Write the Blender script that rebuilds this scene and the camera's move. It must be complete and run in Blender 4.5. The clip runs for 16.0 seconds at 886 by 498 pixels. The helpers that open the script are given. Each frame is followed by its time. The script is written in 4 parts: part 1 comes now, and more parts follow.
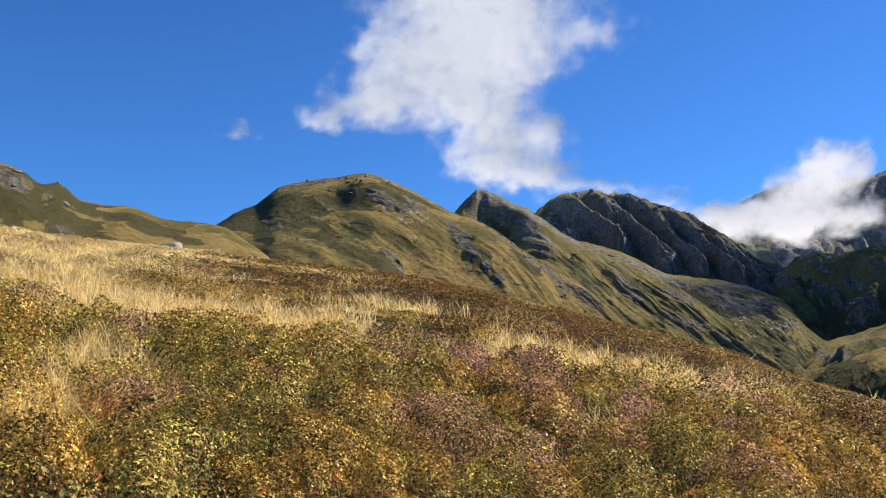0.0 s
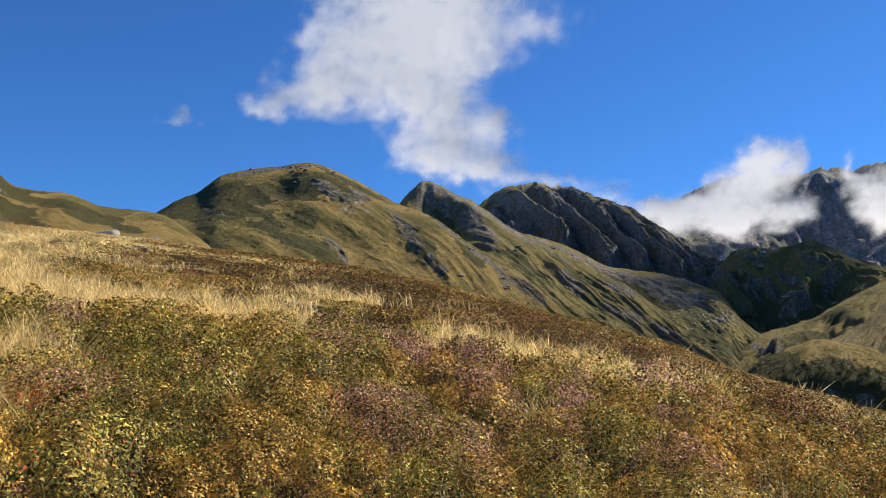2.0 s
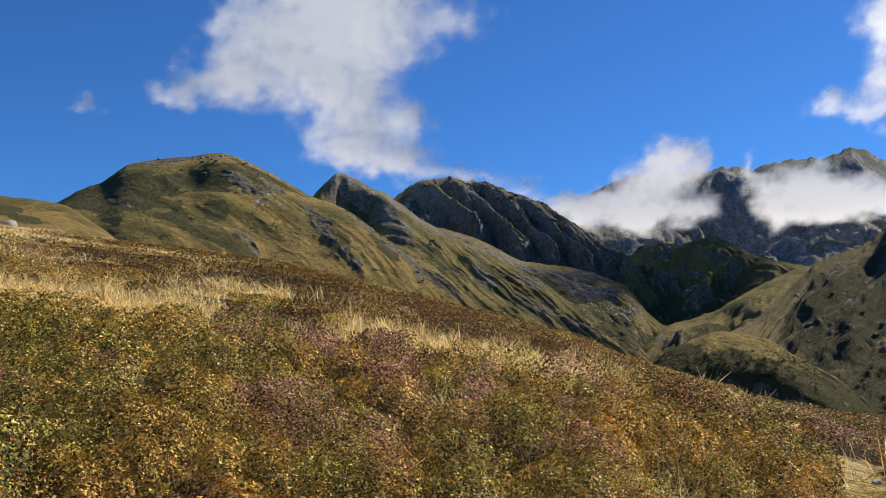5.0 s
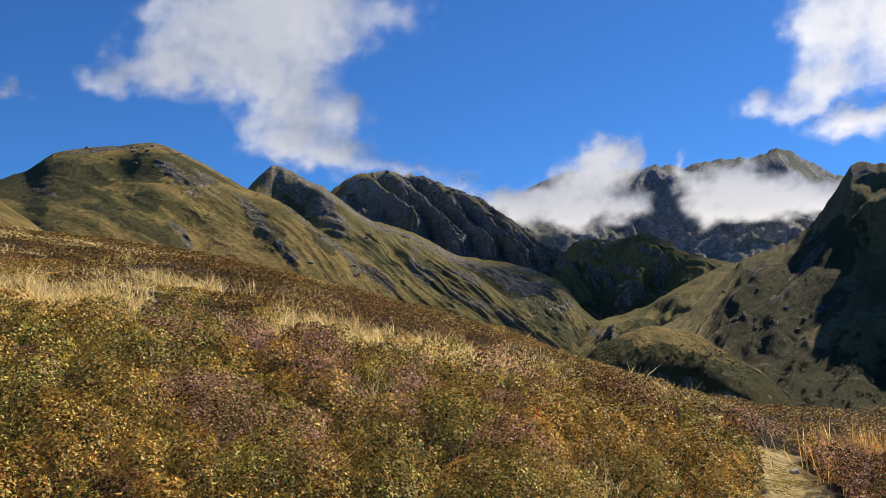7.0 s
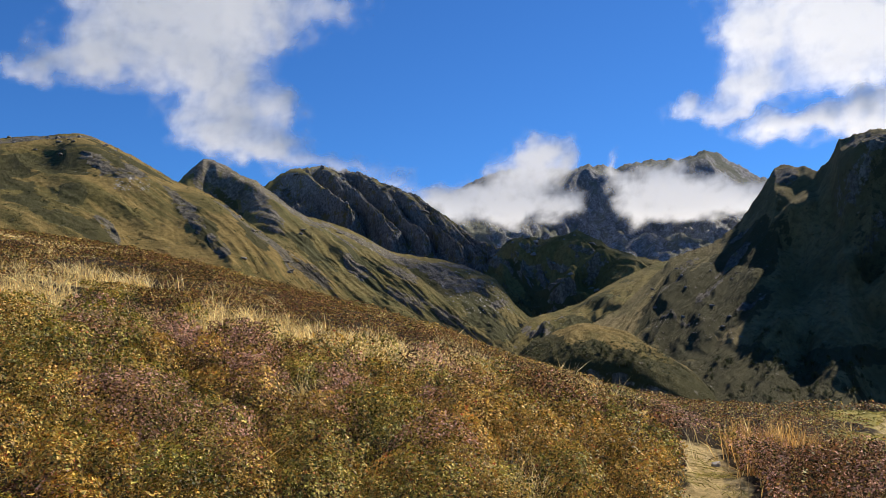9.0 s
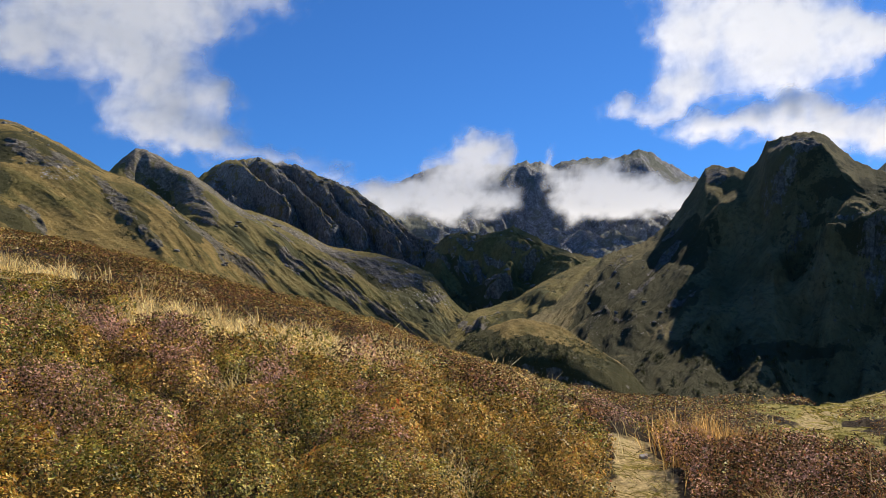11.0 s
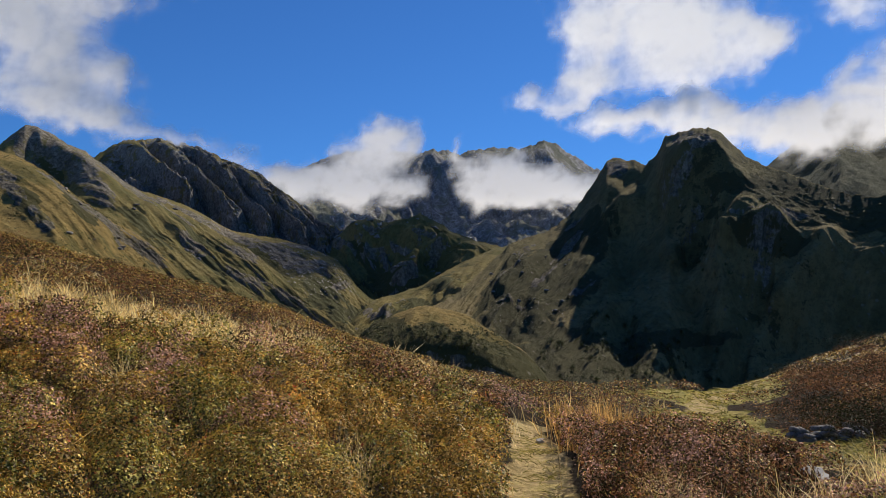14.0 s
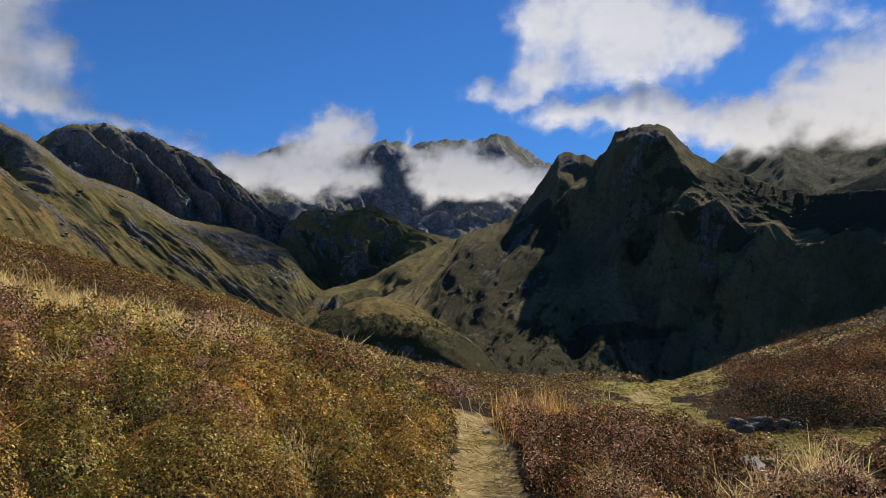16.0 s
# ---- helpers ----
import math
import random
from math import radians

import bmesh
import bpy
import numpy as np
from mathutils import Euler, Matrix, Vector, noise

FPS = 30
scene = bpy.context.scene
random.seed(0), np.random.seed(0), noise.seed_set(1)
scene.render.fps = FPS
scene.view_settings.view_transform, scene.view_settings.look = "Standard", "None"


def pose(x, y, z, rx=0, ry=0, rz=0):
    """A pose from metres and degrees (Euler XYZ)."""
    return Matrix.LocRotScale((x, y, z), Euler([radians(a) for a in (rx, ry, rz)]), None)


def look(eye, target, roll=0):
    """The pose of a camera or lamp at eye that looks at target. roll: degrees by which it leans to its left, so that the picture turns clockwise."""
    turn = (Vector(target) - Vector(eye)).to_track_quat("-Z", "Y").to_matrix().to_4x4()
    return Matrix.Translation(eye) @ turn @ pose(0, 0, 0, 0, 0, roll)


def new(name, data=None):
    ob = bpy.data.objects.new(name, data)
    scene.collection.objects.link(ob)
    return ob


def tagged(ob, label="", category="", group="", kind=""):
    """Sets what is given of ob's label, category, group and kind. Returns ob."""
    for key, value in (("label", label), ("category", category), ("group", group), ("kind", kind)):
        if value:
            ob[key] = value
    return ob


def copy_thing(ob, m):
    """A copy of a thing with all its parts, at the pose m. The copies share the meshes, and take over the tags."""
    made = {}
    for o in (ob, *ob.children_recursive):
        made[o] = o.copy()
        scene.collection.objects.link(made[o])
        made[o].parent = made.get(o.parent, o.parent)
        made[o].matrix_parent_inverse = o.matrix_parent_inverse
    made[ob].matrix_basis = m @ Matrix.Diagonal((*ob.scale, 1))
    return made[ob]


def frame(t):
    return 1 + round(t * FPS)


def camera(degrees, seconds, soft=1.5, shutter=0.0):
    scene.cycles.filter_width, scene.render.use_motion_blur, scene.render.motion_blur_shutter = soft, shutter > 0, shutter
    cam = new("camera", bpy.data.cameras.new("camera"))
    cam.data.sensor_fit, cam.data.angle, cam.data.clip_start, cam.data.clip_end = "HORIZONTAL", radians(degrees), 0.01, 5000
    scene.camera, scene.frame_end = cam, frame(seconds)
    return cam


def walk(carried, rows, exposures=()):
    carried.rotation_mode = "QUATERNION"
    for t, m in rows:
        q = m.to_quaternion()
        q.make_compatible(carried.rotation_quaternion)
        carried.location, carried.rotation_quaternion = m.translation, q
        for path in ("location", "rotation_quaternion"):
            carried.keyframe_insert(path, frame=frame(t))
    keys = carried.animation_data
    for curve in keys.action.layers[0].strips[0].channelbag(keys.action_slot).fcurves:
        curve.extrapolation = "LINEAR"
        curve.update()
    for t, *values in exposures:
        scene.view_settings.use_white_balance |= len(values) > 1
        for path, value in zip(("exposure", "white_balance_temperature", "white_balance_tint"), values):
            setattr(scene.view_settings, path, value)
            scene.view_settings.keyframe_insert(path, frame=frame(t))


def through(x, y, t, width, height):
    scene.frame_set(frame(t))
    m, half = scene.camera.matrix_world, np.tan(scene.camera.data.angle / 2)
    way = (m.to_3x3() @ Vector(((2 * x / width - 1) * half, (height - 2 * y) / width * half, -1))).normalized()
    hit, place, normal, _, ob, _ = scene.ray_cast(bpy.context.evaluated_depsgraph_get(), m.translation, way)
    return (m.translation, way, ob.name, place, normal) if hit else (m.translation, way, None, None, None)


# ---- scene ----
# ---- camera and its walk ----
cam = camera(55.0, 16.0, soft=0.75)
EYE = 1.55
ROWS = [
    (0.0, -0.000, -0.000, -0.000, 0.00, 8.50, 0.00),
    (0.5, 0.006, -0.000, 0.004, -0.93, 8.36, -0.01),
    (1.0, 0.013, -0.000, -0.000, -1.88, 8.20, 0.03),
    (1.5, 0.019, -0.000, -0.001, -2.79, 8.09, 0.03),
    (2.0, 0.026, -0.001, -0.004, -3.77, 7.91, 0.05),
    (2.5, 0.032, -0.001, -0.005, -4.65, 7.83, 0.08),
    (3.0, 0.039, -0.002, -0.004, -5.69, 7.82, 0.08),
    (3.5, 0.045, -0.003, -0.007, -6.61, 7.82, -0.15),
    (6.0, 0.079, -0.008, -0.012, -11.74, 7.17, -0.40),
    (6.5, 0.087, -0.010, -0.013, -12.82, 7.06, -0.45),
    (7.0, 0.093, -0.011, -0.013, -13.87, 7.05, -0.41),
    (7.5, 0.100, -0.013, -0.013, -14.80, 7.03, -0.36),
    (8.0, 0.107, -0.015, -0.014, -15.91, 6.93, -0.42),
    (8.5, 0.115, -0.017, -0.013, -17.15, 6.85, -0.45),
    (9.0, 0.122, -0.020, -0.015, -18.27, 6.80, -0.44),
    (11.5, 0.156, -0.033, -0.021, -23.57, 6.30, -0.27),
    (12.0, 0.162, -0.035, -0.022, -24.62, 6.18, -0.25),
    (12.5, 0.168, -0.038, -0.024, -25.56, 6.05, -0.16),
    (13.0, 0.175, -0.041, -0.027, -26.67, 5.84, -0.17),
    (13.5, 0.182, -0.045, -0.025, -27.78, 5.71, -0.14),
    (14.0, 0.188, -0.048, -0.027, -28.84, 5.54, -0.13),
    (14.5, 0.193, -0.051, -0.025, -29.71, 5.35, -0.01),
    (15.0, 0.197, -0.054, -0.025, -30.39, 5.22, 0.07),
    (15.5, 0.202, -0.056, -0.026, -31.18, 5.08, 0.17),
    (16.0, 0.207, -0.060, -0.030, -32.14, 4.97, 0.30),
]
walk(cam, [(t, pose(x, y, EYE + z, 0, 0, yaw) @ pose(0, 0, 0, 90 + pitch) @ pose(0, 0, 0, 0, 0, roll)) for t, x, y, z, yaw, pitch, roll in ROWS],
     exposures=[(0.0, 0.05), (2.0, -0.12), (3.5, -0.27), (7.0, -0.28), (9.0, -0.25), (12.5, -0.32), (13.2, -0.42), (14.0, -0.5), (16.0, -0.63)])

# ---- world and sun ----
SUN_AZ, SUN_EL = 68.0, 41.0          # degrees to the right of +y, and up
world = bpy.data.worlds.new("world")
scene.world = world
world.use_nodes = True
wt = world.node_tree
bg = wt.nodes["Background"]
sky = wt.nodes.new("ShaderNodeTexSky")
sky.sky_type = "NISHITA"
sky.sun_disc = False
sky.sun_elevation, sky.sun_rotation = radians(SUN_EL), radians(SUN_AZ)
sky.altitude, sky.air_density, sky.dust_density, sky.ozone_density = 2000, 1.0, 0.3, 2.5
tint = wt.nodes.new("ShaderNodeMix")
tint.data_type, tint.blend_type = "RGBA", "MULTIPLY"
tint.inputs[0].default_value, tint.inputs[7].default_value = 1.0, (0.44, 0.97, 1.62, 1.0)
wt.links.new(sky.outputs[0], tint.inputs[6])
wt.links.new(tint.outputs[2], bg.inputs[0])
bg.inputs[1].default_value = 0.095
sun = new("sun", bpy.data.lights.new("sun", "SUN"))
sun.data.energy, sun.data.angle, sun.data.color = 7.0, radians(0.53), (1.0, 0.90, 0.74)
S = Vector((math.sin(radians(SUN_AZ)) * math.cos(radians(SUN_EL)), math.cos(radians(SUN_AZ)) * math.cos(radians(SUN_EL)), math.sin(radians(SUN_EL))))
sun.matrix_world = look(S * 100, (0, 0, 0))


# ---- noise on arrays ----
def lattice(ix, iy, seed):
    h = (ix.astype(np.int64) * 374761393 + iy.astype(np.int64) * 668265263 + seed * 974711) & 0xFFFFFFFF
    h = ((h ^ (h >> 13)) * 1274126177) & 0xFFFFFFFF
    return ((h ^ (h >> 16)) & 0xFFFFFF) / float(0xFFFFFF)


def perlin(x, y, seed=0):
    """Gradient noise, about -1 to 1."""
    x, y = np.broadcast_arrays(np.asarray(x, float), np.asarray(y, float))
    ix, iy = np.floor(x), np.floor(y)
    fx, fy = x - ix, y - iy
    u, v = fx ** 3 * (fx * (fx * 6 - 15) + 10), fy ** 3 * (fy * (fy * 6 - 15) + 10)

    def corner(dx, dy):
        a = lattice(ix + dx, iy + dy, seed) * 2 * np.pi
        return np.cos(a) * (fx - dx) + np.sin(a) * (fy - dy)
    low = corner(0, 0) * (1 - u) + corner(1, 0) * u
    high = corner(0, 1) * (1 - u) + corner(1, 1) * u
    return 1.5 * (low * (1 - v) + high * v)


def fbm(x, y, octaves=5, seed=0, gain=0.5):
    total, amp = 0.0, 1.0
    for k in range(octaves):
        total = total + amp * perlin(x * 2 ** k + 7.3 * k, y * 2 ** k - 3.1 * k, seed + k)
        amp *= gain
    return total


def ridged(x, y, octaves=5, seed=0, gain=0.5):
    """Sharp crests and round hollows, about 0 to 1."""
    total, amp, norm = 0.0, 1.0, 0.0
    for k in range(octaves):
        total = total + amp * (1 - np.abs(perlin(x * 2 ** k + 5.7 * k, y * 2 ** k + 1.9 * k, seed + k))) ** 2
        norm, amp = norm + amp, amp * gain
    return total / norm


def smooth(a, b, x):
    t = np.clip((x - a) / (b - a), 0, 1)
    return t * t * (3 - 2 * t)


def bend(knots, values, x):
    """A smooth curve through the knots (cubic Hermite)."""
    k, v = np.asarray(knots, float), np.asarray(values, float)
    m = np.gradient(v, k)
    i = np.clip(np.searchsorted(k, x) - 1, 0, len(k) - 2)
    h = k[i + 1] - k[i]
    t = np.clip((x - k[i]) / h, 0, 1)
    return ((2 * t ** 3 - 3 * t ** 2 + 1) * v[i] + (t ** 3 - 2 * t ** 2 + t) * h * m[i]
            + (3 * t ** 2 - 2 * t ** 3) * v[i + 1] + (t ** 3 - t ** 2) * h * m[i + 1])


# ---- materials ----
class Nodes:
    """A few words to write a node material with."""
    def __init__(self, name):
        self.mat = bpy.data.materials.new(name)
        self.mat.use_nodes = True
        self.tree = self.mat.node_tree
        self.bsdf = self.tree.nodes["Principled BSDF"]
        self.out = self.tree.nodes["Material Output"]

    def node(self, kind, **inputs):
        n = self.tree.nodes.new("ShaderNode" + kind)
        for key, value in inputs.items():
            self.put(n.inputs[key.replace("_", " ")], value)
        return n

    def put(self, socket, value):
        if isinstance(value, bpy.types.NodeSocket):
            self.tree.links.new(value, socket)
        else:
            socket.default_value = value

    def noise(self, scale, detail=4.0, rough=0.55, vector=None, distortion=0.0):
        n = self.node("TexNoise", Scale=scale, Detail=detail, Roughness=rough, Distortion=distortion)
        self.put(n.inputs["Vector"], vector if vector is not None else self.coords())
        return n.outputs["Fac"]

    def coords(self):
        return self.node("TexCoord").outputs["Object"]

    def attr(self, name):
        n = self.node("Attribute")
        n.attribute_name = name
        return n.outputs["Fac"]

    def math(self, op, a, b=0.0, c=0.0):
        n = self.node("Math")
        n.operation = op
        for s, v in zip(n.inputs, (a, b, c)):
            self.put(s, v)
        return n.outputs[0]

    def ramp(self, fac, lo, hi, a=0.0, b=1.0):
        n = self.node("MapRange")
        n.interpolation_type = "SMOOTHSTEP"
        for key, value in (("Value", fac), ("From Min", lo), ("From Max", hi), ("To Min", a), ("To Max", b)):
            self.put(n.inputs[key], value)
        return n.outputs[0]

    def mix(self, fac, a, b):
        n = self.node("Mix")
        n.data_type = "RGBA"
        self.put(n.inputs[0], fac)
        for s, v in ((n.inputs[6], a), (n.inputs[7], b)):
            self.put(s, (*v, 1.0) if isinstance(v, tuple) else v)
        return n.outputs[2]

    def bump(self, height, distance, strength=1.0):
        n = self.node("Bump", Height=height, Distance=distance, Strength=strength)
        return n.outputs[0]

    def done(self, colour, roughness=0.9, normal=None, specular=0.2):
        self.put(self.bsdf.inputs["Base Color"], (*colour, 1.0) if isinstance(colour, tuple) else colour)
        self.put(self.bsdf.inputs["Roughness"], roughness)
        self.put(self.bsdf.inputs["Specular IOR Level"], specular)
        if normal is not None:
            self.put(self.bsdf.inputs["Normal"], normal)
        return self.mat


def slope_material(name, grass, straw, shrub, rock, size, shrubs=0.5, straws=0.5, grain=1.0):
    """Mountain turf with streaks of straw, ragged shrub patches and loose stones, and fractured rock where the mesh says so. size: metres of the larger patches."""
    k = Nodes(name)
    at = k.coords()
    flow = k.node("CombineXYZ", X=k.attr("side"), Y=k.attr("down")).outputs[0]
    big, mid = k.noise(1 / size, 6, 0.6, at), k.noise(5 / size, 7, 0.68, at)
    tuft, speck = k.noise(0.22 * grain, 6, 0.72, at), k.noise(0.8 * grain, 4, 0.7, at)
    wide = k.node("VectorMath", Vector=flow)
    wide.operation = "MULTIPLY"
    k.put(wide.inputs[1], (7.0 * grain, 0.9 * grain, 1.0))
    streak = k.noise(1.0, 7, 0.66, wide.outputs[0], 0.3)
    turf = k.math("ADD", k.math("MULTIPLY", big, 0.6), k.math("MULTIPLY", streak, 0.4))
    c = k.mix(k.ramp(turf, 0.54 - 0.16 * straws, 0.62 - 0.16 * straws), grass, straw)
    c = k.mix(k.ramp(tuft, 0.36, 0.56, 0.5, 0.0), c, tuple(0.5 * v for v in grass))
    c = k.mix(k.ramp(streak, 0.54, 0.70, 0.0, 0.5), c, tuple(1.3 * v for v in straw))
    cover = k.math("ADD", k.math("ADD", k.math("MULTIPLY", mid, 0.62), k.math("MULTIPLY", tuft, 0.38)), k.math("MULTIPLY", k.attr("shrub"), 0.30))
    c = k.mix(k.ramp(cover, 0.70 - 0.24 * shrubs, 0.76 - 0.24 * shrubs, 0.0, 0.92), c, shrub)
    c = k.mix(k.ramp(speck, 0.62, 0.70, 0.0, 0.45), c, tuple(1.2 * v for v in straw))
    c = k.mix(k.ramp(speck, 0.30, 0.42, 0.6, 0.0), c, tuple(0.55 * v for v in shrub))
    cell = k.node("TexVoronoi", Scale=0.16 * grain, Vector=at)
    dots = k.math("MULTIPLY", k.ramp(cell.outputs["Distance"], 0.10, 0.20, 1.0, 0.0), k.ramp(mid, 0.52, 0.60))
    c = k.mix(k.math("MULTIPLY", dots, 0.6), c, tuple(1.4 * v for v in rock))
    face = k.noise(0.30 * grain, 7, 0.80, at)
    tall = k.node("VectorMath", Vector=flow)
    tall.operation = "MULTIPLY"
    k.put(tall.inputs[1], (11.0 * grain, 6.5 * grain, 1.0))
    crack = k.noise(1.0, 8, 0.74, tall.outputs[0], 0.5)
    stone = k.mix(k.ramp(face, 0.38, 0.62), tuple(0.45 * v for v in rock), tuple(1.25 * v for v in rock))
    # highlights of the broken rock, put into its colour as pale streaks
    stone = k.mix(k.ramp(crack, 0.55, 0.66, 0.0, 0.8), stone, tuple(1.9 * v for v in rock))
    stone = k.mix(k.ramp(crack, 0.38, 0.48, 0.85, 0.0), stone, tuple(0.4 * v for v in rock))
    stone = k.mix(k.ramp(k.noise(8 / size, 6, 0.72, at), 0.53, 0.60, 0.0, 0.85), stone, grass)
    edge = k.math("ADD", k.attr("rock"), k.math("MULTIPLY", k.math("SUBTRACT", k.noise(0.16 * grain, 7, 0.78, at), 0.5), 1.3))
    c = k.mix(k.ramp(edge, 0.44, 0.54), c, stone)
    relief = k.math("ADD", k.math("MULTIPLY", tuft, 0.5), k.math("ADD", k.math("MULTIPLY", face, 0.5), k.math("MULTIPLY", crack, 0.5)))
    return k.done(c, 0.95, k.bump(relief, 5.0 / grain, 0.9), 0.1)


TURF = slope_material("hill_turf", (0.162, 0.134, 0.043), (0.315, 0.222, 0.074), (0.068, 0.066, 0.026), (0.185, 0.165, 0.13), 110, 0.40, 0.52)
CRAG = slope_material("crag_rock", (0.15, 0.13, 0.048), (0.22, 0.175, 0.07), (0.075, 0.075, 0.032), (0.20, 0.195, 0.185), 120, 0.4, 0.3)
FARROCK = slope_material("far_rock", (0.165, 0.17, 0.13), (0.21, 0.205, 0.155), (0.11, 0.12, 0.09), (0.30, 0.295, 0.29), 260, 0.3, 0.4, 0.45)
# green turf darkened in colour for the shadow of the cloud above it
FAR_SHADED_TURF = slope_material("far_shaded_turf", (0.075, 0.082, 0.055), (0.10, 0.10, 0.065), (0.05, 0.058, 0.04), (0.15, 0.148, 0.14), 300, 0.5, 0.3, 0.4)
KNOLL = slope_material("knoll_turf", (0.155, 0.138, 0.048), (0.24, 0.19, 0.069), (0.080, 0.080, 0.034), (0.215, 0.19, 0.15), 80, 0.30, 0.6)
DARK = slope_material("dark_slope", (0.165, 0.140, 0.064), (0.24, 0.19, 0.09), (0.066, 0.063, 0.032), (0.19, 0.172, 0.145), 70, 0.55, 0.5)


def heath_material():
    k = Nodes("heath_soil")
    c = k.mix(k.ramp(k.noise(0.25, 5), 0.4, 0.6), (0.035, 0.024, 0.013), (0.055, 0.036, 0.018))
    c = k.mix(k.ramp(k.noise(1.7, 5, 0.65), 0.45, 0.62), c, (0.04, 0.03, 0.016))
    dry = k.mix(k.ramp(k.noise(2.5, 5, 0.7), 0.4, 0.65), (0.52, 0.41, 0.19), (0.36, 0.28, 0.11))
    c = k.mix(k.ramp(k.math("ADD", k.attr("straw"), k.math("SUBTRACT", k.noise(3.0, 4, 0.7), 0.5)), 0.35, 0.7), c, dry)
    lawn = k.mix(k.ramp(k.noise(1.2, 5, 0.7), 0.4, 0.65), (0.27, 0.235, 0.055), (0.40, 0.32, 0.10))
    c = k.mix(k.ramp(k.math("ADD", k.attr("lawn"), k.math("MULTIPLY", k.math("SUBTRACT", k.noise(1.6, 5, 0.7), 0.5), 0.9)), 0.35, 0.6), c, lawn)
    trod = k.mix(k.ramp(k.noise(7, 7, 0.78), 0.42, 0.60), (0.38, 0.28, 0.12), (0.64, 0.48, 0.23))
    trod = k.mix(k.ramp(k.noise(3, 5, 0.7), 0.5, 0.62, 0.0, 0.7), trod, (0.46, 0.37, 0.14))
    c = k.mix(k.ramp(k.math("ADD", k.attr("path"), k.math("MULTIPLY", k.math("SUBTRACT", k.noise(5, 5, 0.7), 0.5), 0.7)), 0.35, 0.6), c, trod)
    wild = k.mix(k.ramp(k.noise(0.05, 6, 0.65), 0.4, 0.6), (0.06, 0.06, 0.02), (0.11, 0.10, 0.035))
    c = k.mix(k.ramp(k.attr("beyond"), 0.2, 0.8), c, wild)
    return k.done(c, 0.95, k.bump(k.noise(9, 6, 0.7), 0.12, 0.8), 0.1)


HEATH = heath_material()


def leaf_material(name, tones, through=0.2, patchy=0.35, gloss=0.08):
    """Small leaves or blades: each its own tone out of four, shifting from place to place."""
    k = Nodes(name)
    geo = k.node("NewGeometry").outputs["Random Per Island"]
    at = k.node("NewGeometry").outputs["Position"]
    place = k.math("MULTIPLY", k.math("SUBTRACT", k.noise(2.6, 4, 0.6, at), 0.5), 4.4 * patchy)
    pick = k.math("ADD", k.math("ADD", k.math("MULTIPLY", geo, 0.44), 0.28), place)
    c = k.mix(k.ramp(pick, 0.32, 0.42), tones[0], tones[1])
    c = k.mix(k.ramp(pick, 0.52, 0.62), c, tones[2])
    c = k.mix(k.ramp(pick, 0.72, 0.82), c, tones[3])
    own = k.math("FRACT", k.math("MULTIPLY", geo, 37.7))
    # dark and bright patches stand in for shaded gaps and sunlit tops; leaves vary too
    clump_shade = k.math("MULTIPLY", k.ramp(k.noise(6.5, 4, 0.7, at), 0.33, 0.67, 0.42, 1.6), k.math("ADD", 0.60, k.math("MULTIPLY", own, 0.8)))
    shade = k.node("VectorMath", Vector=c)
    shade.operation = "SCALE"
    k.put(shade.inputs["Scale"], clump_shade)
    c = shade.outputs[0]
    k.done(c, 0.55, None, gloss)
    thin = k.node("BsdfTranslucent", Color=c)
    mix = k.node("MixShader", Fac=through)
    k.tree.links.new(k.bsdf.outputs[0], mix.inputs[1])
    k.tree.links.new(thin.outputs[0], mix.inputs[2])
    k.tree.links.new(mix.outputs[0], k.out.inputs[0])
    return k.mat


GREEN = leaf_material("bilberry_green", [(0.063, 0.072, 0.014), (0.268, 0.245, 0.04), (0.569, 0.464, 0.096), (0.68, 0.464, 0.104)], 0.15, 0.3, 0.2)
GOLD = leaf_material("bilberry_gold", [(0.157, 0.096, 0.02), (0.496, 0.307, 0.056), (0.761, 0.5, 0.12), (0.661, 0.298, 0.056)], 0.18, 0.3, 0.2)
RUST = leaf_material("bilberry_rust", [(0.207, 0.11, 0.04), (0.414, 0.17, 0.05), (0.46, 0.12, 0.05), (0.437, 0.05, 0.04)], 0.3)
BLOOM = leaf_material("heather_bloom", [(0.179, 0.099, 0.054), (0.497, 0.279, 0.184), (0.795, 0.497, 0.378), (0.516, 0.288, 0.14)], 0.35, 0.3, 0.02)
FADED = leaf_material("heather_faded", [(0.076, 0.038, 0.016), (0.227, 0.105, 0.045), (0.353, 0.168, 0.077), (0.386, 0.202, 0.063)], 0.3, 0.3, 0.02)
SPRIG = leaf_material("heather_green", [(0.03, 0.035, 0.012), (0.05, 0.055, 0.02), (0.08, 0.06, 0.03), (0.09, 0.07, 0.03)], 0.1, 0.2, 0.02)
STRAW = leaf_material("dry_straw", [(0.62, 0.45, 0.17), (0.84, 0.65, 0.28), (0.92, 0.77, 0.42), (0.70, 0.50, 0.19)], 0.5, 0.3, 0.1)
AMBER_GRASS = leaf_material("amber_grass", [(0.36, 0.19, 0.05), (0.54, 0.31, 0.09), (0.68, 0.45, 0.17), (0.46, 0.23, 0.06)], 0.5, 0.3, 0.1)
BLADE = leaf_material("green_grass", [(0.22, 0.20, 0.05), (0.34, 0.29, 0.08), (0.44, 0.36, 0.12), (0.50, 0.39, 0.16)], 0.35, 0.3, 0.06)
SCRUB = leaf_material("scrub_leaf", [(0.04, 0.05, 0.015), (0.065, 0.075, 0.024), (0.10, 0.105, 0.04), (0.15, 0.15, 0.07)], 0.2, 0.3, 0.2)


def plain(name, a, b, scale, rough=0.85, depth=0.01):
    k = Nodes(name)
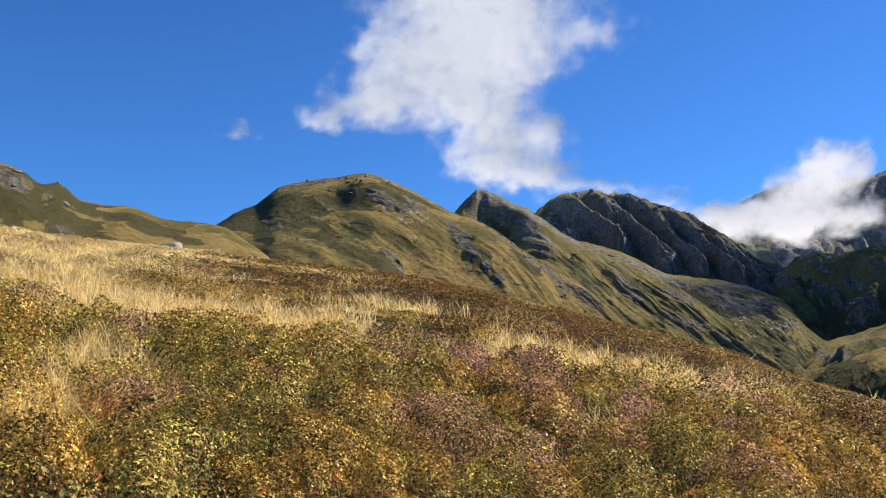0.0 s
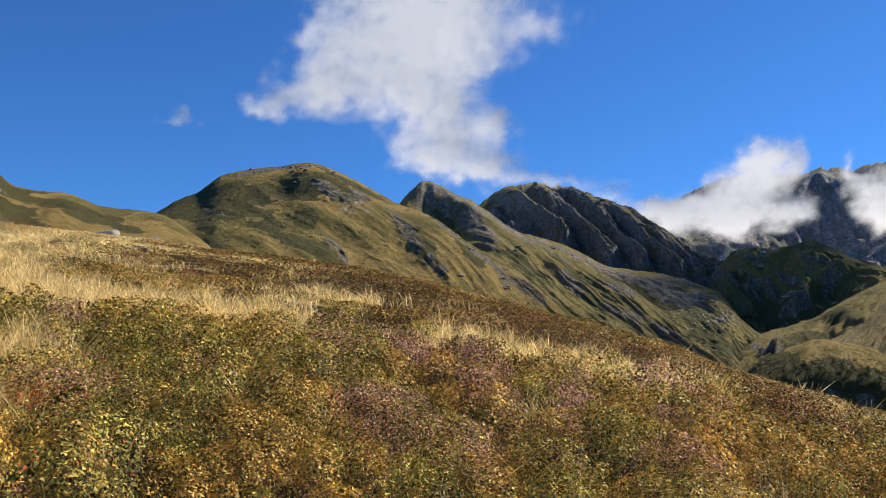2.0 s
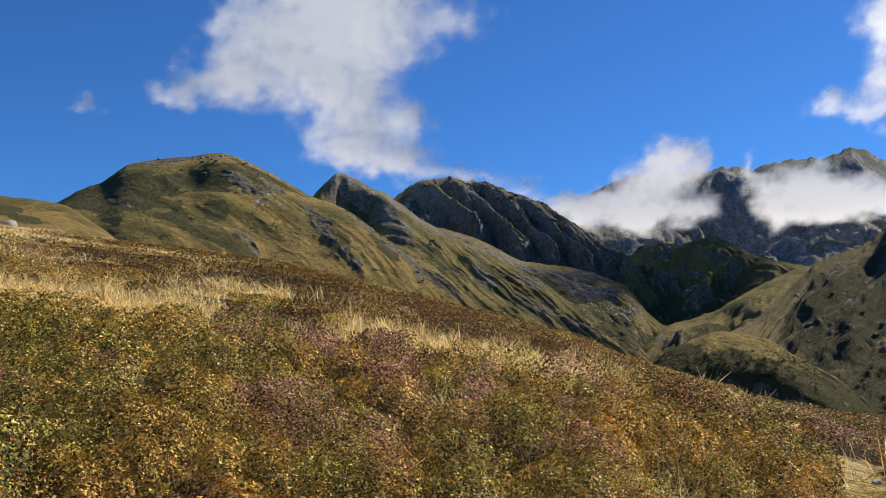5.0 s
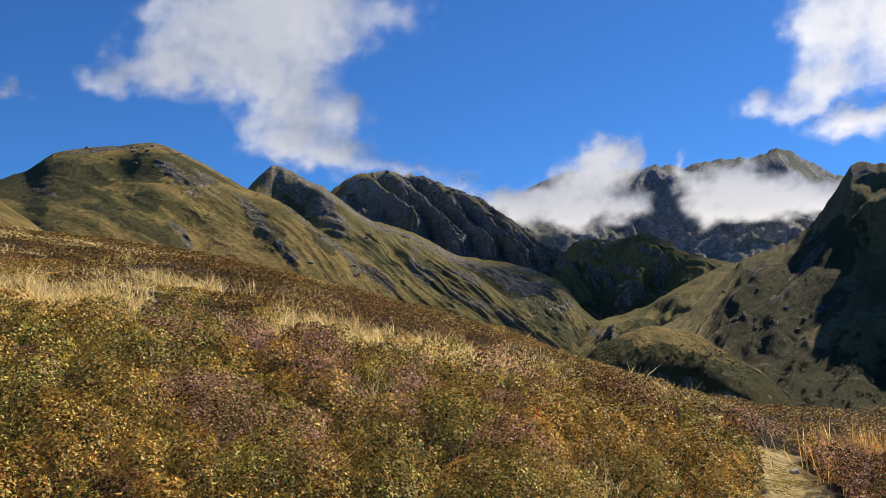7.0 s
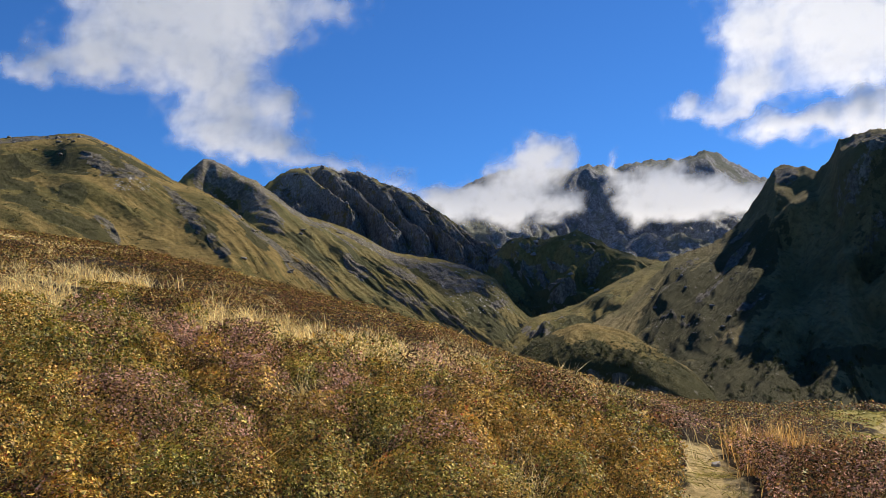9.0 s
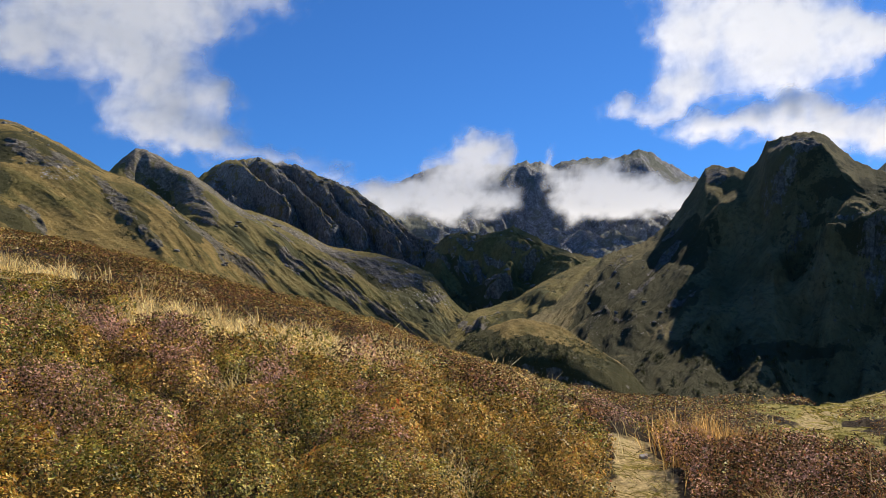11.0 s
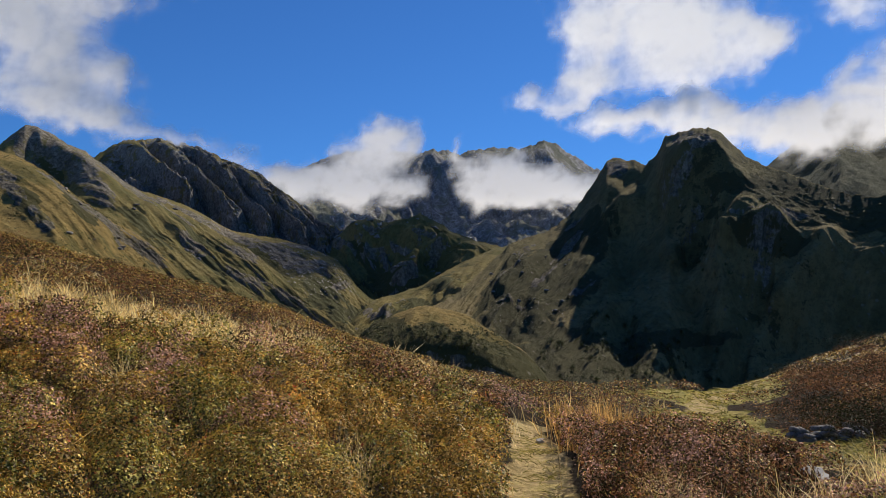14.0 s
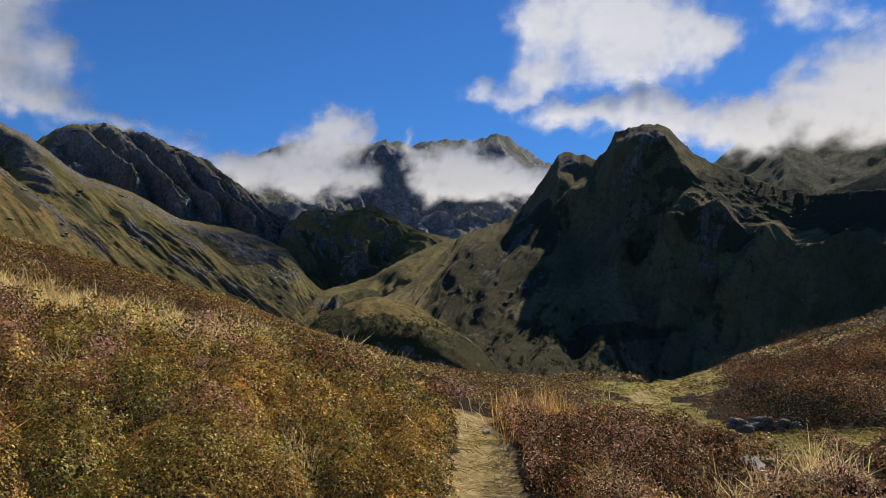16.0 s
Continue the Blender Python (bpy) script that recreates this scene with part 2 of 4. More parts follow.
    n = k.noise(scale, 6, 0.65)
    return k.done(k.mix(k.ramp(n, 0.35, 0.65), a, b), rough, k.bump(n, depth, 0.9), 0.2)


TWIG = plain("brown_twig", (0.10, 0.06, 0.035), (0.17, 0.11, 0.06), 30, depth=0.002)
PALE_STONE = plain("pale_stone", (0.44, 0.41, 0.36), (0.28, 0.255, 0.215), 7, depth=0.03)
GREY_STONE = plain("grey_stone", (0.27, 0.25, 0.22), (0.13, 0.12, 0.105), 5, depth=0.03)
BARK = plain("tree_bark", (0.14, 0.12, 0.10), (0.22, 0.20, 0.17), 3, depth=0.02)


# ---- mesh helpers ----
def sheet(name, P, material, layers=None, keep=None):
    """A grid of points (rows, columns, 3) as one smooth mesh, with float layers on its points."""
    n, m = P.shape[:2]
    i = np.arange(n * m).reshape(n, m)
    quads = np.stack([i[:-1, :-1], i[:-1, 1:], i[1:, 1:], i[1:, :-1]], -1).reshape(-1, 4)
    if keep is not None:
        k = keep[:-1, :-1] | keep[1:, :-1] | keep[:-1, 1:] | keep[1:, 1:]
        quads = quads[k.ravel()]
    me = bpy.data.meshes.new(name)
    me.vertices.add(n * m)
    me.vertices.foreach_set("co", P.reshape(-1).astype(np.float32))
    me.loops.add(quads.size)
    me.loops.foreach_set("vertex_index", quads.ravel().astype(np.int32))
    me.polygons.add(len(quads))
    me.polygons.foreach_set("loop_start", np.arange(0, quads.size, 4, dtype=np.int32))
    me.update(calc_edges=True)
    me.polygons.foreach_set("use_smooth", np.ones(len(quads), bool))
    for key, value in (layers or {}).items():
        a = me.attributes.new(key, "FLOAT", "POINT")
        a.data.foreach_set("value", np.ascontiguousarray(value, np.float32).ravel())
    me.materials.append(material)
    return new(name, me)


def soup(name, V, faces, material):
    """Many alike pieces, V (pieces, points, 3), each with the same faces, in one mesh."""
    n, k = V.shape[:2]
    me = bpy.data.meshes.new(name)
    me.vertices.add(n * k)
    me.vertices.foreach_set("co", V.reshape(-1).astype(np.float32))
    base = (np.arange(n) * k)[:, None]
    loops = np.concatenate([base + np.array(f)[None] for f in faces], 1)
    sizes = np.tile([len(f) for f in faces], n)
    me.loops.add(loops.size)
    me.loops.foreach_set("vertex_index", loops.ravel().astype(np.int32))
    me.polygons.add(len(sizes))
    me.polygons.foreach_set("loop_start", np.concatenate([[0], np.cumsum(sizes)[:-1]]).astype(np.int32))
    me.update(calc_edges=True)
    me.materials.append(material)
    return me


# ---- the near ground ----
AZ = [-90, -40, -28, -14, 0, 10, 20, 30, 36, 42, 50, 60, 75, 110]
Z5 = [-0.6, -0.40, -0.42, -0.48, -0.72, -0.88, -1.02, -1.20, -1.28, -1.30, -1.22, -1.15, -1.15, -1.3]
Z10 = [0.3, 0.60, 0.50, 0.35, 0.14, -0.15, -0.52, -1.00, -1.28, -1.48, -1.55, -1.42, -1.2, -1.0]
RIM = [80, 80, 75, 65, 50, 42, 34, 24, 19, 19, 30, 34, 36, 40]
RIM_EL = [8.5, 8.8, 8.4, 7.7, 5.9, 3.4, 0.6, -2.8, -4.1, -4.5, -3.0, 0.2, 2.0, 1.0]


def valley(r):
    return -60 + 0.035 * np.minimum(r, 1500)


def polar(az, r):
    return r * np.sin(np.radians(az)), r * np.cos(np.radians(az))


def ground_z(az, r):
    """Height of the soil, from azimuth (degrees) and distance."""
    x, y = polar(az, np.clip(r, 0, None))
    az = np.mod(np.asarray(az, float) + 90, 360) - 90
    az = np.where(az > 110, 110 - (az - 110) * 1.25, az)          # the slopes meet again behind the viewpoint
    z5, z10, rim = bend(AZ, Z5, az), bend(AZ, Z10, az), bend(AZ, RIM, az)
    zr = rim * np.tan(np.radians(bend(AZ, RIM_EL, az)))
    q = np.clip(r, 0, None)
    near = -EYE + (z5 + EYE) * smooth(0, 5.0, q) * 0.5 + (z5 + EYE) * np.clip(q / 5, 0, 1) * 0.5
    mid = z5 + (z10 - z5) * (q - 5) / 5
    s0 = (z10 - z5) / 5
    t = np.clip((q - 10) / (rim - 10), 0, 1)
    L = rim - 10
    s1 = np.minimum((zr - z10) / L, 0.25) * 0.75
    far = ((2 * t ** 3 - 3 * t ** 2 + 1) * z10 + (t ** 3 - 2 * t ** 2 + t) * L * s0 + (3 * t ** 2 - 2 * t ** 3) * zr + (t ** 3 - t ** 2) * L * s1)
    z = np.where(q < 5, near, np.where(q < 10, mid, far))
    over = np.clip(q - rim, 0, None)
    drop = zr + s1 * over - 0.012 * over ** 2 / (1 + 0.03 * over)
    z = np.where(q > rim, np.maximum(drop, valley(q)), z)
    fade = smooth(1.0, 5.0, q)
    z = z + fade * (0.09 * perlin(x / 0.95, y / 0.95, 10) * smooth(16, 9, q) + 0.13 * perlin(x / 2.3, y / 2.3, 11) + 0.16 * perlin(x / 6.5, y / 6.5, 12) * smooth(4, 12, q)
                    + 0.5 * perlin(x / 23, y / 23, 13) * smooth(14, 40, q) * (q < rim * 1.5))
    return z + EYE


PATHS = [([(40.5, 3.6), (38.6, 4.8), (37.2, 6.2), (36.5, 8.0), (35.9, 9.8), (35.3, 12.0)], 0.25),
         ([(64, 6.6), (60, 7.6), (57, 8.8), (52, 10.6), (48, 12.8), (45.6, 16), (46.5, 22), (48.6, 29), (49.6, 38)], 0.32)]
DRY = [(-27, 21, 7, 0.14), (-25, 36, 6, 0.12), (-24, 52, 9, 0.14), (-16, 63, 7, 0.09), (-7, 10.0, 9, 0.09), (-20, 9.8, 6, 0.10), (-22.5, 6.8, 2, 0.08), (-27, 30, 6, 0.55), (-22, 60, 9, 0.12), (7.0, 11.6, 2.8, 0.10), (16, 11.7, 4.6, 0.13), (-20, 6.2, 2.0, 0.09), (-25, 5.0, 2.2, 0.12), (-9, 30, 5, 0.05), (41.0, 11.2, 1.2, 0.05), (-4, 15, 3, 0.05), (-17, 68, 14, 0.10), (-17, 12.5, 8, 0.06), (11, 6.9, 1.2, 0.05), (25, 5.3, 1.0, 0.05)]
LAWN = [(46.6, 20, 2.3, 0.45), (48.9, 29, 1.5, 0.2), (57, 12.4, 6.5, 0.13), (51, 14, 3, 0.12)]
PURPLE = [(0, 8.7, 5, 0.11), (4, 8.0, 3, 0.11), (19, 8.7, 4, 0.08), (11, 7.2, 2.5, 0.08), (34, 12, 6, 0.2), (41, 6.2, 2, 0.1), (13, 6.0, 4, 0.13), (21, 5.6, 1.5, 0.06)]
BROWN = [(39, 13.5, 5, 0.2), (58.5, 24, 6.5, 0.35), (55, 18, 3.5, 0.12), (0, 20, 13, 0.45), (13, 20, 14, 0.4), (-8, 36, 8, 0.5), (46, 7.4, 9, 0.3), (53.5, 24, 2.5, 0.35), (57, 20, 7, 0.45), (25, 9.2, 8, 0.10), (8, 9.3, 4, 0.05), (-12, 13, 5, 0.08), (31, 10.5, 8, 0.25), (64, 12, 5, 0.4), (47.5, 22, 1.2, 0.1)]
AMBER = [(28, 6.3, 6, 0.2), (20, 6.4, 3, 0.1), (-14.5, 15.4, 5.2, 0.11), (18, 30, 9, 0.22), (8, 36, 8, 0.12), (56, 30, 4, 0.1)]
RED = [(10.5, 5.8, 1.0, 0.04), (-23, 9.6, 3.5, 0.06), (30, 5.3, 0.8, 0.04), (-3, 5.4, 0.8, 0.04), (-20, 4.6, 1.0, 0.05), (19, 7.0, 1.6, 0.04)]


def spots(az, r, places, ragged):
    """How far a place lies inside ragged patches, each (azimuth, distance, half width in degrees, half depth as a share of the distance)."""
    best = np.full(np.shape(az), -1.0)
    for a, d, w, h in places:
        best = np.maximum(best, 1 - np.hypot((az - a) / w, np.log(r / d) / h) + 0.8 * ragged)
    return best


def on_path(x, y):
    best = np.full(np.shape(x), 9.0)
    for line, width in PATHS:
        for (a0, r0), (a1, r1) in zip(line[:-1], line[1:]):
            (x0, y0), (x1, y1) = polar(a0, r0), polar(a1, r1)
            t = np.clip(((x - x0) * (x1 - x0) + (y - y0) * (y1 - y0)) / ((x1 - x0) ** 2 + (y1 - y0) ** 2), 0, 1)
            best = np.minimum(best, np.hypot(x - x0 - t * (x1 - x0), y - y0 - t * (y1 - y0)) / width)
    return best + 0.45 * perlin(x / 0.55, y / 0.55, 71) + 0.25 * perlin(x / 0.17, y / 0.17, 72)


def growth(az, r):
    """Which plant grows at a place: 0 green, 1 gold, 2 rust bilberry, 3 flowering, 4 faded heather, 5 straw, 6 short turf, 7 nothing."""
    x, y = polar(az, r)
    u, v = np.radians(az) * 8, np.log(r) * 8          # patches grow with distance
    ragged = fbm(u, v, 4, 61)
    mix = fbm(u * 1.2 + 40, v * 1.2, 4, 62)
    far = smooth(9, 16, r)
    score = np.stack([0.10 + 0.10 * (az < 9) + 0.45 * mix - 0.5 * far, 0.04 - 0.5 * mix - 0.34 * far, spots(az, r, RED, ragged) + 0.15, spots(az, r, PURPLE, ragged) + 0.05,
                      np.maximum(spots(az, r, BROWN, ragged) + 0.1, -0.12 + 0.5 * fbm(u * 0.9, v * 0.9 + 30, 4, 63) + 0.1 * far - 0.35 * smooth(8, 5, r) * (az < 33)),
                      np.maximum(spots(az, r, DRY, ragged) + 0.7, np.where(far > 0.5, -0.26 + 0.46 * smooth(-8, -18, az) - 0.6 * smooth(24, 34, az) + 0.9 * fbm(u * 0.7, v * 2.6 + 9, 4, 64), -0.35 + 0.5 * fbm(u * 0.6, v * 0.6 + 9, 4, 64))), spots(az, r, LAWN, 2.0 * ragged) + 0.45, 1.2 - 1.1 * on_path(x, y)])
    score[:2] = score[:2] - 0.4 * (az > 38)
    score[1] = np.maximum(score[1], spots(az, r, AMBER, ragged) + 0.5)
    return score.argmax(0)


def ground():
    az = np.concatenate([np.arange(-180, -40, 5.0), np.arange(-40, 75, 0.45), np.arange(75, 180.1, 5.0)])
    r = np.concatenate([np.linspace(0.05, 3, 12), np.geomspace(3.1, 120, 250), np.geomspace(126, 4600, 60)])
    A, Rr = np.meshgrid(az, r)
    X, Y = polar(A, Rr)
    Z = ground_z(A, Rr)
    kind = np.where((np.abs(A - 10) < 75) & (Rr > 3), growth(A, np.maximum(Rr, 1.0)), 4)
    path = np.clip(1.6 - on_path(X, Y), 0, 1)
    Z = Z - 0.05 * smooth(0.2, 0.9, path)
    beyond = smooth(1.25, 1.7, Rr / bend(AZ, RIM, np.clip(A, -90, 110)))
    ob = sheet("ground", np.stack([X, Y, Z], -1), HEATH, {"straw": kind == 5, "lawn": kind == 6, "path": path, "beyond": beyond})
    return tagged(ob, "brown heath hillside falling to a mountain valley", "ground", kind="structure")


ground()


# ---- mountains ----
def from_line(A, E, a0, e0, a1, e1):
    """Distance in degrees from a line on the mountain's face."""
    t = np.clip(((A - a0) * (a1 - a0) + (E - e0) * (e1 - e0)) / ((a1 - a0) ** 2 + (e1 - e0) ** 2), 0, 1)
    return np.hypot(A - a0 - t * (a1 - a0), E - e0 - t * (e1 - e0))


def patch(A, E, spots, ragged):
    """Soft-edged oval patches (azimuth, elevation, half length, half width, degrees that it falls to the right)."""
    total = np.zeros_like(A)
    for a, e, l, w, turn in spots:
        c, s = math.cos(radians(turn)), math.sin(radians(turn))
        u, v = (A - a) * c - (E - e) * s, (A - a) * s + (E - e) * c
        total = np.maximum(total, 1 - smooth(0.6, 1.35, np.hypot(u / l, v / w) + 0.45 * ragged))
    return total


SIDES = {}


def mountain(name, crest, base, material, label, nu, nv, swell=(0, 200), rib=(0, 60, 120), crag=(3, 25), lean=0.0, jag=0.05, bow=1.0, rough=2.0,
             rocky=0.1, steep=0.6, spurs=(), steps=(), rocks=(), shrubs=(), round_crest=True, seed=0):
    """A mountain side: crest and base as (azimuth, elevation, distance) from the viewpoint. swell: height and width of broad waves,
    rib: height, width and length of gullies that lean down to the right, crag: height and width of the rock's own relief, in metres."""
    ca, ce, cr = np.array(crest, float).T
    ba, be, br = np.array(base, float).T
    az = np.linspace(ca[0], ca[-1], nu)
    el = bend(ca, ce, az) if round_crest else np.interp(az, ca, ce)
    rc, rb = np.interp(az, ca, cr), bend(ba, br, az)
    calm = el
    teeth = rc * np.radians(jag * fbm(az * 1.3, az * 0 + seed, 5, seed + 3, 0.62))
    zc, zb = rc * np.tan(np.radians(el)), rb * np.tan(np.radians(np.interp(az, ba, be)))
    v = np.concatenate([np.linspace(-0.4, -0.04, 6), np.linspace(0, 1, nv), 1 + np.linspace(0.03, 0.6, 14)])
    A, V = np.meshgrid(az, v)
    front, back, under = np.clip(V, 0, 1), np.clip(V - 1, 0, None), np.clip(-V, 0, None)
    R = rb + (rc - rb) * front + back * (rc - rb) - under * 60
    climb = front ** bow
    for a0, w, v0, amount in steps:
        wave = v0 + 0.07 * fbm(A / 4.0, 4 * V, 3, seed + 70)
        climb = climb + amount * np.exp(-((A - a0) / w) ** 2) * (smooth(wave - 0.09, wave + 0.09, front) - front)
    Z = zb + (zc - zb) * climb - back * (zc - zb) * 1.5 - under * 120
    Z = Z + teeth * smooth(0.93, 1.0, V) * (V <= 1.03)
    E = np.degrees(np.arctan2(Z, R))
    along = np.radians(A) * rc.mean()
    down = V * np.hypot(rc - rb, zc - zb).mean()
    side = along + lean * down
    warp = 0.5 * fbm(along / (rib[1] * 3), down / (rib[1] * 3), 3, seed + 20)
    window = smooth(0.0, 0.1, V) * (1 - smooth(0.8, 0.99, V))
    ragged = fbm(along / 22, down / 22, 4, seed + 51)
    d = swell[0] * fbm(along / swell[1], down / swell[1], 6, seed + 25, 0.48)
    d = d + rib[0] * (ridged(side / rib[1] + warp, down / rib[2] + warp, 4, seed + 30, 0.45) - 0.6) * 1.5
    for a0, e0, a1, e1, w, h in spurs:
        d = d + h * smooth(0, 1, 1 - from_line(A + 0.5 * warp, E + 0.3 * warp, a0, e0, a1, e1) / w)
    stone = rocky + 0.32 * fbm(side / (rib[1] * 1.2), down / rib[2], 5, seed + 50, 0.55) + 0.75 * patch(A, E, rocks, ragged)
    broken = ridged(side / crag[1] + warp * 2, down / (crag[1] * 1.7), 6, seed + 40, 0.68) - 0.5
    d = d * window + crag[0] * broken * smooth(0.25, 0.6, stone) * (1 - smooth(0.9, 1.0, V) * 0.9) * smooth(0, 0.05, V)
    d = d + rough * (ridged(along / (crag[1] * 2.2) + warp, down / (crag[1] * 2.2) - warp, 6, seed + 45, 0.62) - 0.6) * 1.6 * window
    tilt = np.arctan2(np.abs(zc - zb), rc - rb)
    room = np.maximum(R * np.tan(np.radians(calm - 0.03)) - Z, 0.02 * rc * 0.03) * 0.9          # keep below the skyline
    d = np.where((V < 0.985) & (d > 0), room * np.tanh(d / room), d)
    R = R - d * np.sin(tilt)
    Z = Z + d * np.cos(tilt)
    P = np.stack([R * np.sin(np.radians(A)), R * np.cos(np.radians(A)), Z + EYE], -1)
    SIDES[name] = P.reshape(-1, 3), A.ravel(), np.degrees(np.arctan2(Z, R)).ravel()
    nn = np.cross(np.gradient(P, axis=1), np.gradient(P, axis=0))
    up = np.abs(nn[..., 2]) / (np.linalg.norm(nn, axis=-1) + 1e-9)
    rock = stone + smooth(steep + 0.12, steep - 0.12, up) * 0.5
    shrub = 0.5 * fbm(along / 110, down / 90, 4, seed + 60) + 1.3 * patch(A, E, shrubs, ragged)
    return tagged(sheet(name, P, material, {"rock": rock, "shrub": shrub, "side": side / 100, "down": down / 100}), label, "mountain")


mountain("hillside", [(-70, 13.5, 330), (-34, 13.6, 330), (-28.1, 12.67, 330), (-26.9, 12.34, 330), (-25.7, 11.6, 340), (-24.9, 11.8, 380), (-23.6, 10.92, 400), (-22.1, 10.65, 420), (-20.4, 10.62, 430), (-18.4, 9.99, 440), (-16.3, 9.88, 450), (-14.5, 9.6, 465), (-13, 8.7, 470), (-11, 7.3, 475), (-8, 5, 480)],
         [(-70, 5, 160), (-28, 5, 160), (-12, 5, 220), (-8, 4, 260)], TURF, "green and straw-coloured grassy mountain shoulder", 240, 90, (5, 90), (2, 40, 90), (2, 12), -0.4, 0.03, 1.0, 0.6, seed=1,
         shrubs=[(-27, 10.8, 6, 1.6, 12), (-20, 9.5, 4, 0.6, 12)], rocks=[(-27.5, 11.9, 1.2, 0.25, 20)])
mountain("rounded_hill", [(-19, 7.5, 830), (-15.2, 9.71, 830), (-14.0, 10.58, 830), (-12.5, 11.32, 830), (-11.4, 12.22, 830), (-9.1, 12.93, 830), (-7.2, 13.22, 828), (-5.2, 13.53, 820), (-3.2, 12.89, 810), (-1.4, 12.05, 790), (0.6, 10.98, 770), (2.3, 10.40, 745), (3.8, 9.60, 720), (5.3, 8.45, 690), (7.6, 7.09, 650), (9.3, 5.96, 610), (10.7, 4.82, 575), (11.8, 3.7, 550), (14, 0.5, 500)],
         [(-19, 4, 430), (0, 4, 430), (8, 2, 410), (14, -2, 410)], TURF, "rounded grassy hill with olive and golden turf and rock outcrops", 480, 230, (3.5, 150), (3.0, 60, 300), (4, 11), 0.9, 0.05, 1.06, 0.8, seed=2, rocky=0.04,
         spurs=[(-5, 13.4, 5, 6.6, 3.0, 14), (-15, 8.8, -4, 7.2, 2.0, 6), (2, 9.8, 7, 5.4, 1.2, 7)],
         rocks=[(-3.2, 7.6, 1.0, 0.42, 48), (-3.6, 10.9, 1.9, 0.34, 28), (-1.9, 10.6, 0.9, 0.34, 30), (0.8, 8.8, 1.5, 0.34, 42), (1.8, 7.6, 1.2, 0.3, 40), (4.3, 8.2, 1.3, 0.34, 33), (3.3, 6.2, 1.0, 0.3, 45), (7.2, 6.1, 2.4, 0.55, 30), (9.4, 5.0, 1.6, 0.6, 34), (-9, 12.75, 2, 0.15, -12), (-5.8, 13.2, 1.2, 0.14, -6), (-11.4, 10.0, 0.9, 0.14, 20)],
         shrubs=[(-11, 11.0, 4.8, 0.9, -10), (-12, 9.9, 4.0, 0.7, -4), (-6.6, 11.5, 3.2, 0.55, 6), (-7.8, 9.0, 1.0, 0.7, 60), (-5.6, 9.7, 0.8, 0.7, 60), (-4.8, 7.5, 2.2, 0.55, 22), (-11.9, 8.6, 0.8, 0.5, 30), (-7.6, 8.3, 1.8, 0.35, 28), (2.6, 7.0, 1.3, 0.45, 48), (5.6, 6.4, 1.4, 0.4, 38), (-2.4, 11.7, 2.6, 0.35, 30)])
mountain("peak_spur", [(-1, 9.6, 1090), (0.8, 10.96, 1095), (1.5, 11.76, 1105), (2.3, 12.49, 1110), (3.0, 12.41, 1115), (3.8, 12.10, 1120), (4.7, 11.56, 1125), (5.5, 11.30, 1130), (6.2, 10.85, 1130), (7.0, 10.35, 1115), (8.0, 9.55, 1090), (9.3, 8.75, 1055), (10.7, 8.25, 1010), (12.9, 7.05, 940), (14.5, 6.02, 880), (15.6, 5.63, 850), (16.8, 4.78, 810), (18.2, 3.63, 770), (20.5, 2.09, 700), (22.3, 0.95, 650), (24, -0.8, 610)],
         [(-1, 5, 660), (5, 4.4, 630), (10, 2.2, 590), (15, 0.5, 545), (20, -2.0, 480), (24, -3.5, 450)], KNOLL, "mountain spur falling from a pointed peak with crags and green turf", 380, 190, (6, 110), (4, 48, 240), (4, 14), 0.95, 0.07, 1.1, 1.2, seed=14, rocky=0.10, steep=0.58, round_crest=False,
         spurs=[(2.4, 12.2, 9.5, 7.2, 1.6, 16), (6.0, 10.4, 11.6, 6.4, 1.1, 9)],
         steps=[(3.0, 2.6, 0.86, 0.3)], rocks=[(2.8, 11.7, 2.8, 1.0, 20), (5.0, 10.4, 2.0, 0.8, 38), (7.4, 9.6, 1.7, 0.7, 42), (9.2, 8.4, 1.7, 0.65, 36), (6.0, 8.9, 1.8, 0.5, 40), (11.5, 7.2, 1.0, 0.25, 30), (12.4, 5.4, 0.9, 0.3, 30), (15.7, 5.0, 1.2, 0.4, 24), (15.6, 3.7, 1.5, 0.3, 26), (18.6, 2.2, 1.2, 0.2, 28)],
         shrubs=[(9.5, 6.2, 1.6, 0.3, 32), (13.5, 4.4, 1.4, 0.3, 28), (18.5, 1.8, 1.8, 0.4, 28), (3.6, 9.8, 1.2, 0.5, 40), (12.2, 6.3, 1.6, 0.3, 28)])
mountain("basin_slope", [(6, 9.6, 1080), (9.1, 8.95, 1085), (10.7, 8.54, 1080), (12.9, 7.66, 1070), (14.5, 6.75, 1055), (16.4, 6.35, 1040), (18.3, 6.05, 1000), (20.6, 5.3, 950), (22.0, 4.5, 880), (23.1, 3.0, 800), (24.0, 2.2, 750), (26, 1.7, 690), (28, 1.2, 640), (30, 0.2, 600), (32, -1.5, 580)],
         [(6, 5, 860), (14, 1, 650), (20, -2.5, 500), (27.5, -5, 365), (32, -5.5, 350)], KNOLL, "grassy scree slope of a mountain basin strewn with stones", 260, 150, (6, 100), (3, 50, 160), (3, 10), 0.6, 0.04, 1.0, 1.6, seed=3, rocky=0.26,
         rocks=[(12.2, 7.5, 2.6, 0.22, 24), (15.2, 6.1, 1.3, 0.25, 20), (20.0, 4.3, 0.9, 0.35, 0), (18.4, 5.0, 2.2, 0.4, 24), (22, 2.9, 0.6, 0.2, 0), (19.2, 5.6, 1.4, 0.15, 10)],
         shrubs=[(21, 2.4, 2, 0.8, 40), (22.6, 1.2, 2.0, 0.5, 10), (20.6, 3.4, 1.6, 0.3, 30)])
